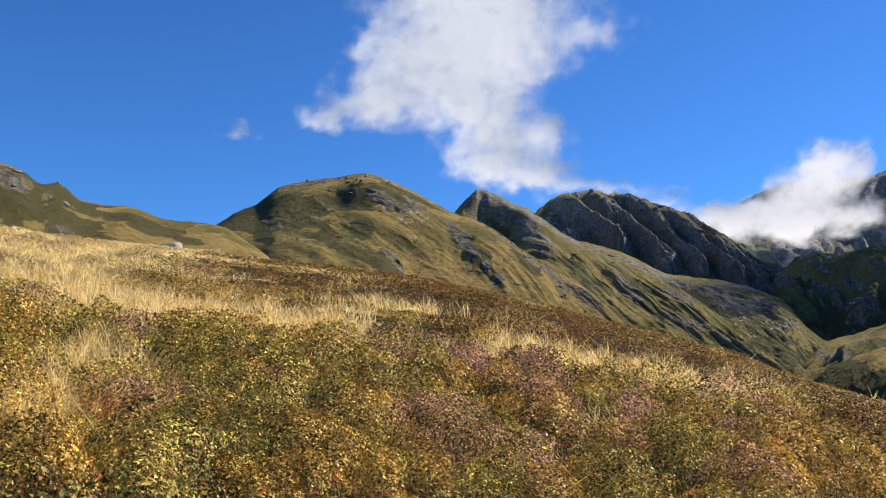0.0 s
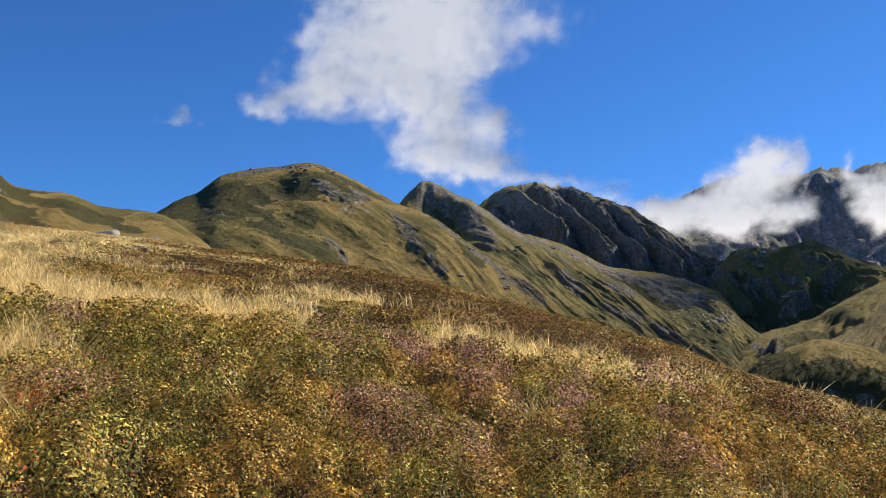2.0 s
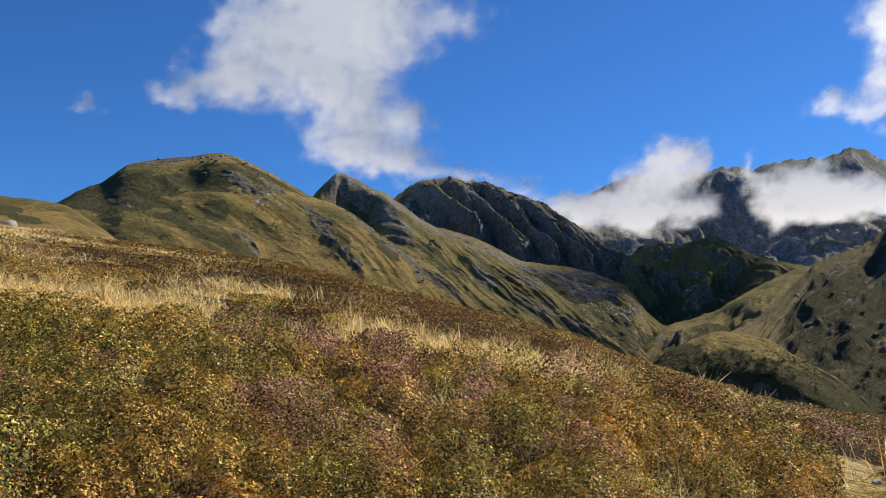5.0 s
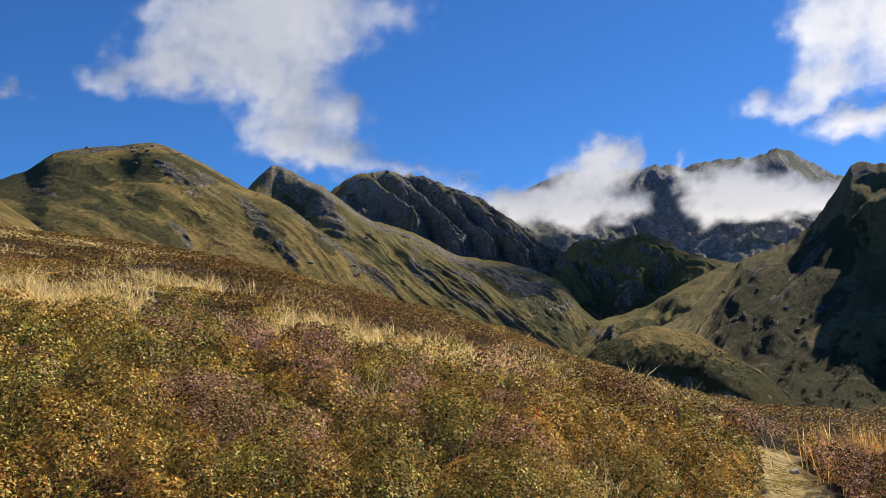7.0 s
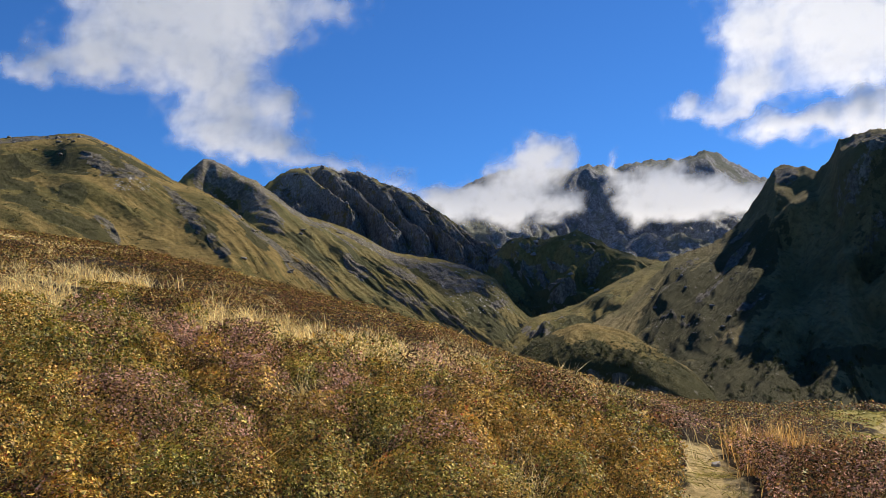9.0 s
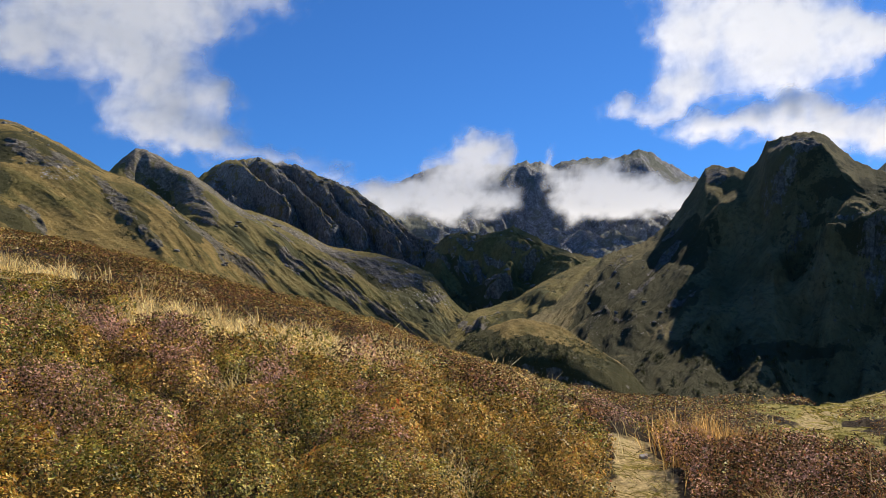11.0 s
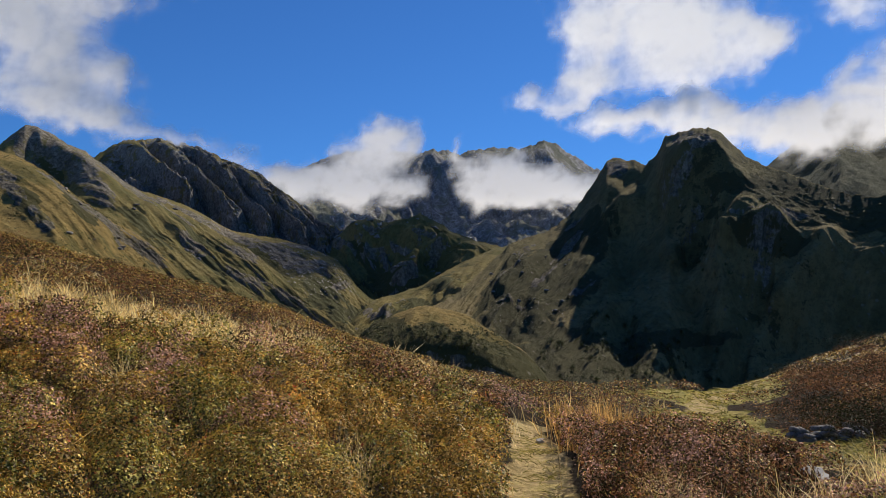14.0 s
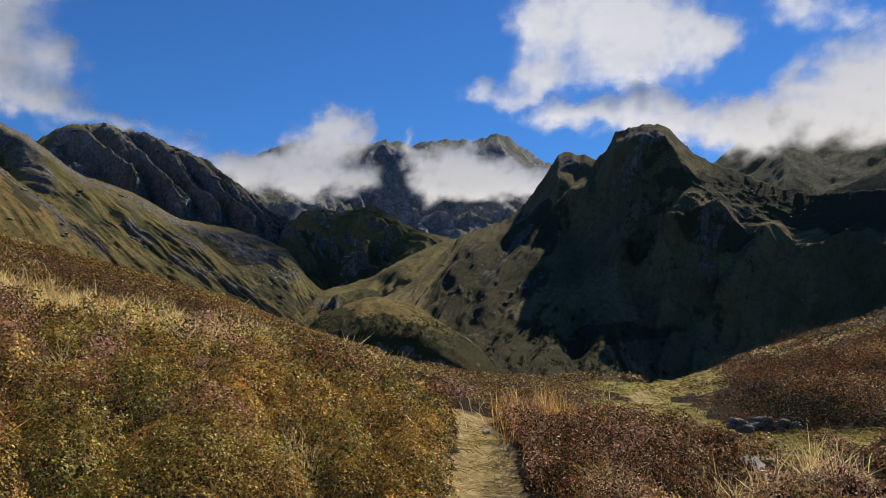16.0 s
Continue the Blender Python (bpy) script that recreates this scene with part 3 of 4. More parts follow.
mountain("rocky_ridge", [(4.5, 9.8, 1300), (6.2, 10.85, 1310), (6.8, 11.23, 1320), (7.3, 11.73, 1330), (8.3, 12.08, 1340), (9.9, 12.32, 1350), (10.7, 12.21, 1350), (12.6, 11.91, 1330), (13.6, 11.53, 1300), (14.5, 11.15, 1270), (16.4, 10.48, 1220), (17.6, 9.63, 1180), (18.3, 9.12, 1150), (19.9, 7.95, 1110), (20.6, 7.37, 1080), (21.7, 6.97, 1050), (24, 6.3, 1010), (26, 5.6, 970)],
         [(4.5, 8.2, 1100), (9, 7.6, 1110), (12, 6.6, 1100), (16, 5.6, 1060), (20, 4.6, 990), (26, 3.5, 870)], CRAG, "jagged dark rocky mountain ridge with green ledges", 420, 200, (12, 120), (20, 52, 260), (22, 14), 0.45, 0.14, 1.0, 6.0, seed=4, rocky=0.46, steep=0.7, round_crest=False,
         spurs=[(8.0, 11.6, 12.2, 8.0, 0.8, 26), (10.4, 11.8, 15.0, 6.9, 0.9, 30), (13.2, 11.2, 17.0, 6.6, 0.8, 26), (15.8, 10.2, 19.2, 6.2, 0.8, 22), (18.0, 9.0, 20.8, 5.8, 0.7, 16)])
mountain("knoll", [(18, 3.0, 1065), (20.6, 5.48, 1040), (22.1, 6.77, 1015), (22.9, 7.39, 1005), (24.0, 7.66, 995), (25.1, 7.32, 985), (26.2, 7.58, 977), (27.3, 7.88, 967), (28.2, 7.51, 955), (29.4, 6.72, 935), (31.2, 6.10, 915), (32.5, 5.75, 905), (34, 5.2, 895), (37, 3.2, 875)],
         [(18, 2.0, 950), (21.6, 3.4, 880), (23, 2.0, 830), (24.2, 1.0, 800), (27.5, 1.0, 785), (29.3, 1.6, 775), (31, 2.6, 780), (33, 2.0, 760), (37, -0.5, 740)], KNOLL, "craggy olive grass knoll at the head of the valley", 280, 160, (9, 80), (8, 44, 70), (6, 13), 0.3, 0.09, 0.95, 2.4, seed=5, rocky=-0.04, steep=0.3, round_crest=False,
         steps=[(24, 2.4, 0.70, 0.35), (27.6, 1.8, 0.60, 0.4), (26.5, 2.0, 0.30, 0.3)],
         spurs=[(23.4, 7.2, 22.2, 4.6, 0.7, 9), (29.6, 6.5, 27.0, 4.6, 0.8, 13), (27.0, 4.6, 25.8, 3.4, 0.6, 8), (25.4, 7.0, 25.0, 5.6, 0.6, 7), (32, 5.6, 29.5, 4.4, 1.4, 12)],
         rocks=[(22.3, 5.4, 1.4, 0.4, 30), (24.3, 5.0, 1.0, 0.5, 30), (26.3, 5.6, 1.2, 0.25, 15), (24.2, 6.6, 1.0, 0.2, 0), (26.0, 4.0, 1.2, 0.3, 10), (27.6, 6.8, 1.2, 0.25, 20)],
         shrubs=[(25.5, 3.2, 2.0, 1.2, 20), (23.5, 5.0, 1.5, 0.6, 30)])
mountain("valley_spur", [(22.6, 0.6, 620), (23.6, 1.6, 640), (24.2, 2.05, 655), (25.8, 2.55, 690), (27.5, 3.15, 730), (29.3, 4.2, 775), (30.8, 4.9, 805), (32.5, 5.61, 840), (34, 5.7, 860), (37, 5.0, 860)],
         [(22.6, -1.5, 520), (27, -0.6, 500), (30, -0.6, 480), (33, -0.8, 470), (37, -1, 470)], KNOLL, "sunlit grassy spur running down into the valley", 170, 110, (6, 60), (2.5, 26, 60), (4, 9), 0.3, 0.06, 0.9, 1.4, seed=15, rocky=0.06,
         spurs=[(25.0, 1.2, 27.4, 2.2, 0.5, 4), (28.2, 3.2, 30.2, 2.6, 0.6, 5)],
         rocks=[(25.5, 1.7, 0.9, 0.2, -10), (24.6, 1.1, 0.9, 0.25, 0)], shrubs=[(29.0, 3.0, 0.9, 0.3, -30), (25.4, 0.9, 1.4, 0.3, 0), (27.4, 1.6, 1.0, 0.2, -10)])
mountain("dark_mountain", [(22, -3.4, 400), (24.5, -2.0, 410), (27, 0.4, 440), (28.4, 1.8, 475), (30, 2.7, 515), (31.4, 3.95, 550), (32.8, 5.3, 580), (33.4, 5.85, 590), (34.3, 6.23, 602), (35.8, 6.61, 618), (36.6, 7.10, 628), (37.7, 8.04, 638), (38.9, 9.6, 648), (39.9, 11.2, 655), (40.4, 11.37, 660), (41.5, 11.24, 655), (42.4, 10.84, 645), (43.2, 11.48, 635), (43.75, 12.62, 622), (44.5, 12.79, 615), (46.0, 13.05, 608), (47.1, 12.78, 604), (47.6, 12.21, 602), (48.8, 10.99, 600), (49.9, 10.36, 600), (51.2, 9.79, 600), (52.9, 8.99, 600), (54.6, 8.26, 600), (56.2, 8.0, 600), (57.8, 8.12, 600), (59.9, 8.1, 600), (68, 8.5, 600)],
         [(22, -6.0, 320), (30, -5.6, 325), (34, -5.4, 330), (38, -5.4, 335), (41, -5.5, 350), (44, -5.6, 365), (47, -5.6, 385), (50, -5.4, 425), (54, -5.0, 455), (60, -5.0, 460), (68, -5.0, 460)], DARK, "steep dark mountain with a blunt rocky summit in shade", 560, 250, (5, 90), (4, 34, 150), (7, 12), -0.75, 0.12, 1.45, 2.4, seed=6,
         steps=[(45.6, 1.9, 0.86, 0.40), (40.8, 1.3, 0.88, 0.22), (50.5, 4.6, 0.62, 0.42), (47.0, 2.0, 0.50, 0.22), (58, 4, 0.62, 0.30)], rocky=-0.12, steep=0.22, round_crest=False,
         spurs=[(44.4, 11.8, 41.0, 7.2, 1.9, 16), (41.0, 7.2, 40.6, 1.2, 1.8, 8), (50.5, 6.8, 47.2, 5.6, 1.2, 9), (47.2, 5.6, 45.4, 2.6, 1.2, 8), (53.4, 5.2, 50.6, 1.0, 1.5, 9), (50.6, 1.0, 48.6, -2.4, 1.5, 6), (45.4, 8.0, 44.2, 4.6, 0.9, 6), (40.0, 9.6, 37.6, 6.0, 1.0, 5), (38.5, 4.5, 35.0, 0.8, 1.0, 5), (36.8, 6.6, 34.4, 4.4, 0.9, 5.5), (35.8, 4.8, 33.0, 2.8, 0.9, 5.5), (37.4, 4.6, 35.0, 1.8, 0.9, 5), (35.2, 2.6, 32.0, 0.8, 0.8, 4.5), (34.6, 5.6, 33.4, 4.4, 0.6, 5)],
         rocks=[(45.5, 12.2, 1.7, 0.7, 0), (40.7, 10.8, 0.9, 0.4, 0), (33.5, 3.6, 1.8, 0.14, -42), (34.4, 5.4, 1.3, 0.4, -25), (35.6, 3.0, 1.3, 0.35, -36), (37, 5.2, 1.7, 0.25, -45), (33.8, 1.4, 1.3, 0.16, 8), (38, 2.6, 1.2, 0.2, -30), (37.6, 7.0, 1.2, 0.2, -40), (49.5, 7.2, 2.6, 0.3, 6)],
         # dark heather; flank and bench patches are enlarged to dim slopes the sun overlights
         shrubs=[(44, -0.6, 3, 0.6, 0), (50, 5.4, 2.2, 1.0, 10), (36.3, 3.9, 1.2, 0.6, -40), (37, -2.4, 6, 1.9, 4), (34.5, 0.2, 3.0, 0.8, 10), (35.2, 2.4, 4.0, 1.8, -30), (37.5, 5.4, 3.2, 1.6, -40), (33.4, 3.6, 2.2, 0.5, -42), (52, 8.2, 5, 0.7, 14), (58, 7, 6, 1.2, 0)])
mountain("hummock", [(21, -3.5, 345), (22.5, -1.2, 350), (23.9, 0.3, 358), (25.2, 0.96, 365), (26.0, 1.3, 372), (27.4, 1.72, 380), (29.2, 1.45, 380), (30.6, 1.04, 377), (31.6, 0.35, 372), (33.0, -0.5, 368), (34.8, -1.8, 362), (36.4, -4.0, 358)],
         [(21, -5.0, 318), (24, -2.8, 318), (27, -2.4, 320), (30, -2.6, 320), (33, -3.6, 320), (36.4, -5.2, 328)], TURF, "golden grassy hummock in the valley with a dark scrubby cliff", 220, 110, (2.4, 40), (0.8, 20, 30), (2.0, 6), 0.2, 0.05, 0.30, 1.0, seed=7, rocky=0.0, steep=0.35,
         shrubs=[(25.2, 0.0, 1.5, 0.8, 4), (28.5, -0.9, 3.6, 1.0, 8), (32, -1.6, 2.8, 0.9, 14), (36, -2.6, 3.5, 1.3, 10), (28.4, 0.0, 1.0, 0.5, 0)])
mountain("cloudy_massif", [(12, 8, 2900), (17.6, 10.27, 2900), (19.5, 10.8, 2900), (20.3, 11.34, 2900), (22.2, 12.0, 2900), (24.5, 12.15, 2900), (27.1, 11.99, 2900), (27.8, 12.13, 2900), (29.3, 12.15, 2900), (30.0, 11.81, 2900), (30.4, 12.08, 2900), (32.1, 12.31, 2900), (34.2, 12.22, 2900), (35.8, 12.72, 2850), (36.8, 12.25, 2850), (37.9, 11.54, 2850), (39.1, 10.66, 2850), (39.4, 10.77, 2850), (39.9, 10.4, 2850), (41, 9.8, 2850), (46, 8.0, 2850)],
         [(12, 4, 1450), (46, 4, 1450)], FARROCK, "distant rocky mountain massif half hidden by cloud", 380, 140, (45, 340), (34, 150, 600), (26, 60), 0.5, 0.15, 1.35, 7, seed=8, steps=[(30, 7, 0.75, 0.25)], rocky=0.42, steep=0.7, round_crest=False,
         spurs=[(35.8, 12.4, 33.6, 9.4, 0.9, 60), (28.4, 11.8, 26.4, 9.0, 0.8, 55), (31.8, 12.0, 30.0, 9.4, 0.7, 45), (22.4, 11.6, 20.6, 9.4, 0.7, 45)])
mountain("far_right_mountain", [(44, 6, 1950), (49.5, 9.95, 1950), (52.0, 11.95, 1950), (53.7, 13.5, 1950), (54.2, 14.04, 1950), (54.7, 13.48, 1950), (56.3, 12.48, 1950), (58.6, 13.11, 1950), (60.1, 13.61, 1950), (80, 14, 1950)],
         [(44, 3, 1150), (80, 3, 1150)], FAR_SHADED_TURF, "distant green mountain flank under a bank of cloud", 260, 120, (28, 420), (10, 160, 400), (12, 40), -0.3, 0.05, 1.0, 4, seed=9, rocky=0.02, round_crest=False)


# ---- clouds ----
def cloud_material(name, through):
    """White vapour: soft ragged edges, and light that comes through from behind."""
    k = Nodes(name)
    wisp = k.math("SUBTRACT", k.noise(0.009, 6, 0.56, distortion=0.7), 0.5)
    fine = k.math("SUBTRACT", k.noise(0.035, 5, 0.6, distortion=0.3), 0.5)
    body = k.math("ADD", k.attr("thickness"), k.math("ADD", k.math("MULTIPLY", wisp, 0.85), k.math("MULTIPLY", fine, 0.30)))
    alpha = k.ramp(body, -0.22, 0.78)
    lit = k.node("BsdfDiffuse", Color=(0.95, 0.95, 0.96, 1))
    glow = k.node("BsdfTranslucent", Color=(0.95, 0.95, 0.96, 1))
    both = k.node("MixShader", Fac=through)
    k.tree.links.new(lit.outputs[0], both.inputs[1])
    k.tree.links.new(glow.outputs[0], both.inputs[2])
    clear = k.node("BsdfTransparent")
    mix = k.node("MixShader", Fac=alpha)
    k.tree.links.new(clear.outputs[0], mix.inputs[1])
    k.tree.links.new(both.outputs[0], mix.inputs[2])
    k.tree.links.new(mix.outputs[0], k.out.inputs[0])
    return k.mat


VAPOUR = cloud_material("cloud_vapour", 0.5)
THIN_VAPOUR = cloud_material("thin_cloud_vapour", 0.50)


def cloud(name, puffs, distance, depth, label, seed, material, step=0.16):
    """A cloud bulging towards the viewer from a distance, as puffs (azimuth, elevation, half width, half height, thickness)."""
    p = np.array(puffs, float)
    az = np.arange((p[:, 0] - 2.4 * p[:, 2]).min(), (p[:, 0] + 2.4 * p[:, 2]).max(), step)
    el = np.arange((p[:, 1] - 2.4 * p[:, 3]).min(), (p[:, 1] + 2.4 * p[:, 3]).max(), step)
    A, E = np.meshgrid(az, el)
    wa, we = A + 0.8 * fbm(A / 2.0, E / 1.6, 4, seed), E + 0.6 * fbm(A / 2.0, E / 1.6, 4, seed + 7)
    body, round_body = np.zeros_like(A), np.zeros_like(A)
    for a, e, w, h, thick in puffs:
        body = body + thick * np.exp(-1.0 * (((wa - a) / w) ** 2 + ((we - e) / h) ** 2))
        round_body = round_body + thick * np.exp(-0.8 * (((A - a) / w) ** 2 + ((E - e) / h) ** 2))
    body = 1.25 * (1 - np.exp(-1.15 * body))
    dens = body * (1 + 0.16 * fbm(A / 1.3, E / 1.1, 3, seed + 13)) - 0.38
    billow = ridged(A / 3.0 + 0.3 * fbm(A / 2, E / 2, 2, seed + 19), E / 2.2, 2, seed + 17, 0.4)
    lump = (1 - np.exp(-round_body)) * (1 - 0.035 * billow)
    R = distance - depth * lump
    a, e = np.radians(A), np.radians(E)
    P = np.stack([R * np.sin(a) * np.cos(e), R * np.cos(a) * np.cos(e), R * np.sin(e) + EYE], -1)
    return tagged(sheet(name, P, material, {"thickness": dens}, dens > -0.378), label, "cloud", "clouds over the mountains")


cloud("cumulus_cloud", [(-8.4, 17.2, 1.9, 0.9, 1.1), (-4.6, 18.4, 2.8, 1.6, 1.4), (-3.6, 21.6, 2.5, 2.0, 1.2), (0, 21.5, 3.6, 2.6, 1.6), (4, 23, 3.4, 2.4, 1.6), (2, 18.4, 3.4, 1.6, 1.3), (6, 21, 2.2, 1.8, 1.1), (10.2, 22.6, 2.2, 1.5, 0.75),
                        (1.5, 26, 5.4, 2.6, 1.6), (3.6, 16.2, 2.3, 1.7, 1.3), (7.4, 16.0, 1.4, 1.2, 0.95), (2.6, 14.3, 2.2, 1.2, 1.3), (6.3, 13.5, 2.2, 1.1, 1.2), (9.4, 12.6, 2.2, 0.75, 0.7), (12.6, 12.2, 2.0, 0.7, 0.6), (15.2, 11.3, 1.5, 0.55, 0.6)],
      1370, 34, "white cumulus cloud drifting over a rocky ridge", 101, VAPOUR)
cloud("cloud_wisp", [(-13.6, 15.8, 1.2, 0.5, 0.5)], 1370, 10, "small faint wisp of white cloud", 101, VAPOUR)
cloud("low_cloud", [(17.2, 10.3, 1.8, 0.7, 1.1), (20.0, 9.7, 2.2, 1.0, 1.4), (22.3, 10.7, 1.7, 1.3, 1.4), (24.2, 12.0, 1.5, 1.5, 1.5), (25.3, 13.2, 1.3, 0.95, 1.3), (26.4, 12.2, 1.0, 1.0, 1.0), (23.6, 9.6, 2.4, 1.0, 1.4), (26.6, 9.6, 1.3, 0.8, 0.8)],
      2230, 30, "low white cloud rising in a soft plume before a massif", 202, VAPOUR)
cloud("low_cloud", [(29.9, 12.0, 0.6, 1.1, 0.6), (30.8, 10.2, 1.1, 1.2, 1.1), (32.6, 10.3, 1.8, 1.2, 1.5), (34.8, 10.2, 2.0, 1.05, 1.7), (36.8, 9.5, 1.9, 0.9, 1.6), (33.2, 9.1, 2.6, 0.7, 1.4), (38.4, 9.2, 1.2, 0.7, 1.2)],
      2250, 30, "flat low white cloud clinging to a mountain massif", 202, VAPOUR)
cloud("cumulus_cloud", [(34.8, 15.6, 0.9, 0.9, 0.9), (36.8, 14.9, 1.5, 0.9, 1.0), (39, 16.2, 1.9, 1.1, 1.2), (38.8, 19.5, 1.6, 1.8, 1.2), (42, 20.3, 3.2, 2.6, 1.6), (46, 19.3, 3.0, 2.2, 1.6), (49.6, 18.2, 2.0, 1.5, 1.3), (45, 16.6, 2.8, 1.2, 1.2), (42, 24.5, 5, 2.6, 1.6)],
      1660, 50, "tall white cumulus cloud above a blunt summit", 303, THIN_VAPOUR)
cloud("cloud_bank", [(40.8, 13.9, 2.3, 0.95, 1.3), (44.6, 13.8, 2.5, 1.1, 1.5), (48.6, 13.0, 2.6, 1.25, 1.6), (45.4, 15.2, 1.4, 0.8, 0.7), (52.4, 12.4, 2.6, 1.4, 1.7), (56, 13.6, 2.8, 1.9, 1.7), (59.5, 14.6, 2.8, 2.4, 1.6), (61, 12.8, 3, 1.8, 1.6), (66, 17, 4, 4, 1.6)],
      1620, 50, "bright bank of white cloud over a mountain shoulder", 303, THIN_VAPOUR)
cloud("cloud_wisp", [(55.4, 19.6, 1.9, 1.3, 0.8), (58.2, 18.4, 1.2, 0.9, 0.7)], 1650, 20, "thin torn wisp of white cloud", 304, THIN_VAPOUR)


# ---- plants of the heath ----
rng = np.random.default_rng(7)


def turned(n, lift=0.5, face=None):
    """Random frames of three axes for n leaves, whose normals lean upwards or along face."""
    w = rng.normal(size=(n, 3))
    if face is None:
        w[:, 2] = np.abs(w[:, 2]) + lift
    else:
        w = 0.75 * w + 1.0 * face
    w /= np.linalg.norm(w, axis=1, keepdims=True)
    u = np.cross(w, rng.normal(size=(n, 3)))
    u /= np.linalg.norm(u, axis=1, keepdims=True)
    return u, np.cross(w, u), w


def leaves(P, length, lift=0.5, slim=0.55, face=None):
    """Folded lozenge leaves at the points P."""
    u, v, w = turned(len(P), lift, face)
    l = (length * rng.uniform(0.6, 1.4, len(P)))[:, None]
    return np.stack([P, P + u * l * 0.5 + v * l * slim * 0.5 + w * l * 0.12, P + u * l, P + u * l * 0.5 - v * l * slim * 0.5 + w * l * 0.12], 1)


def blades(P, tip, width):
    """Bent tapering grass blades from the points P to P + tip."""
    n = len(P)
    side = np.cross(tip, rng.normal(size=(n, 3)))
    side *= (np.reshape(width, (-1, 1)) * np.ones((n, 1))) / (np.linalg.norm(side, axis=1, keepdims=True) + 1e-9)
    mid = P + tip * [0.35, 0.35, 0.62]
    return np.stack([P - side * 0.5, P + side * 0.5, mid + side * 0.4, P + tip, mid - side * 0.4], 1)


LEAF, BLADE_FACES = [(0, 1, 2, 3)], [(0, 1, 2, 4), (4, 2, 3)]


def dome(n, radius, height, shell=0.55):
    a, q = rng.uniform(0, 2 * np.pi, n), np.sqrt(rng.uniform(0, 1, n))
    lump = 1 + 0.22 * np.sin(3 * a + rng.uniform(0, 6)) + 0.12 * np.sin(5 * a + rng.uniform(0, 6))
    top = height * np.sqrt(np.clip(1 - q ** 2 * 0.85, 0, 1)) * (1 + 0.25 * perlin(3 * q * np.cos(a) + rng.uniform(0, 90), 3 * q * np.sin(a), 5))
    return np.stack([q * radius * lump * np.cos(a), q * radius * lump * np.sin(a), top * (1 - (1 - shell) * rng.uniform(0, 1, n) ** 1.6)], 1)


def stalks(n, radius, height, thick):
    P = np.concatenate([rng.normal(0, radius * 0.25, (n, 2)), np.full((n, 1), -0.05)], 1)
    tip = dome(n, radius, height) - P
    tip[:, 2] = np.abs(tip[:, 2])
    return blades(P, tip, np.full(n, thick))


def bush(name, category, label, group, bits):
    """A plant: an Empty with its parts as meshes."""
    top = tagged(new(name), label, category, group)
    for key, me, note in bits:
        ob = new(key, me)
        ob.parent = top
        tagged(ob, note, kind="stuff")
    return top


def bilberry(material, label):
    P = dome(780, 0.24, 0.34, 0.6)
    face = P * [1 / 0.24 ** 2, 1 / 0.24 ** 2, 1 / 0.30 ** 2]
    face /= np.linalg.norm(face, axis=1, keepdims=True)
    return bush("bilberry_bush", "bush", label, "bilberry bushes on the heath",
                [("branchwork", soup("branchwork", stalks(26, 0.28, 0.30, 0.006), BLADE_FACES, TWIG), "thin brown twigs"), ("foliage", soup("foliage", leaves(P, 0.015, 0.5, 0.6, face), LEAF, material), "")])


def heather(material, label):
    n = 150
    foot = np.concatenate([rng.normal(0, 0.10, (n, 2)), np.full((n, 1), -0.04)], 1)
    tip = dome(n, 0.28, 0.36, 0.8) - foot
    sprig = blades(foot, tip, np.full(n, 0.012))
    along = rng.uniform(0.55, 1.0, (n, 7))
    florets = (foot[:, None] + tip[:, None] * along[..., None] + rng.normal(0, 0.012, (n, 7, 3))).reshape(-1, 3)
    green = (foot[:, None] + tip[:, None] * rng.uniform(0.3, 0.85, (n, 4))[..., None] + rng.normal(0, 0.012, (n, 4, 3))).reshape(-1, 3)
    return bush("heather_bush", "bush", label, "heather bushes on the heath",
                [("branchwork", soup("branchwork", sprig, BLADE_FACES, SPRIG), "dark green woody sprigs"), ("foliage", soup("foliage", leaves(green, 0.028, 0.3, 0.4), LEAF, SPRIG), ""), ("bloom", soup("bloom", leaves(florets, 0.026, 0.2, 0.6), LEAF, material), "small mauve or faded bells")])


def tuft(label, material=None):
    n = 90
    foot = np.concatenate([rng.normal(0, 0.07, (n, 2)), np.full((n, 1), -0.04)], 1)
    a, out = rng.uniform(0, 2 * np.pi, n), np.abs(rng.normal(0.0, 0.14, n))
    tip = np.stack([out * np.cos(a) - 0.04, out * np.sin(a), rng.uniform(0.22, 0.5, n) * np.clip(1 - out, 0.5, 1)], 1)
    return bush("grass_tuft", "grass", label, "dry grass tufts on the heath", [("sheaf", soup("sheaf", blades(foot, tip, np.full(n, 0.007)), BLADE_FACES, material or STRAW), "")])


KINDS = {0: [bilberry(GREEN, "green bilberry bush with yellowing leaves") for _ in range(4)], 1: [bilberry(GOLD, "golden autumn bilberry bush in the heath") for _ in range(4)],
         2: [bilberry(RUST, "rust-red autumn bilberry bush in the heath")], 3: [heather(BLOOM, "heather bush with pale mauve flowers") for _ in range(3)],
         4: [heather(FADED, "faded brown heather bush with dark sprigs") for _ in range(3)], 5: [tuft("tuft of dry straw-coloured mountain grass") for _ in range(3)]}
KINDS[8] = [tuft("tuft of tall amber grass leaning beside the path", AMBER_GRASS) for _ in range(2)]
used = set()


def plant(kind, x, y, size):
    models = KINDS[kind]
    ob = models[int(rng.integers(len(models)))]
    z = float(ground_z(np.array(math.degrees(math.atan2(x, y))), np.array(math.hypot(x, y))))
    m = pose(x, y, z, rng.uniform(-8, 8), rng.uniform(-8, 8), rng.uniform(0, 360))
    if ob.name in used:
        ob = copy_thing(ob, m)
    else:
        used.add(ob.name)
        ob.matrix_basis = m
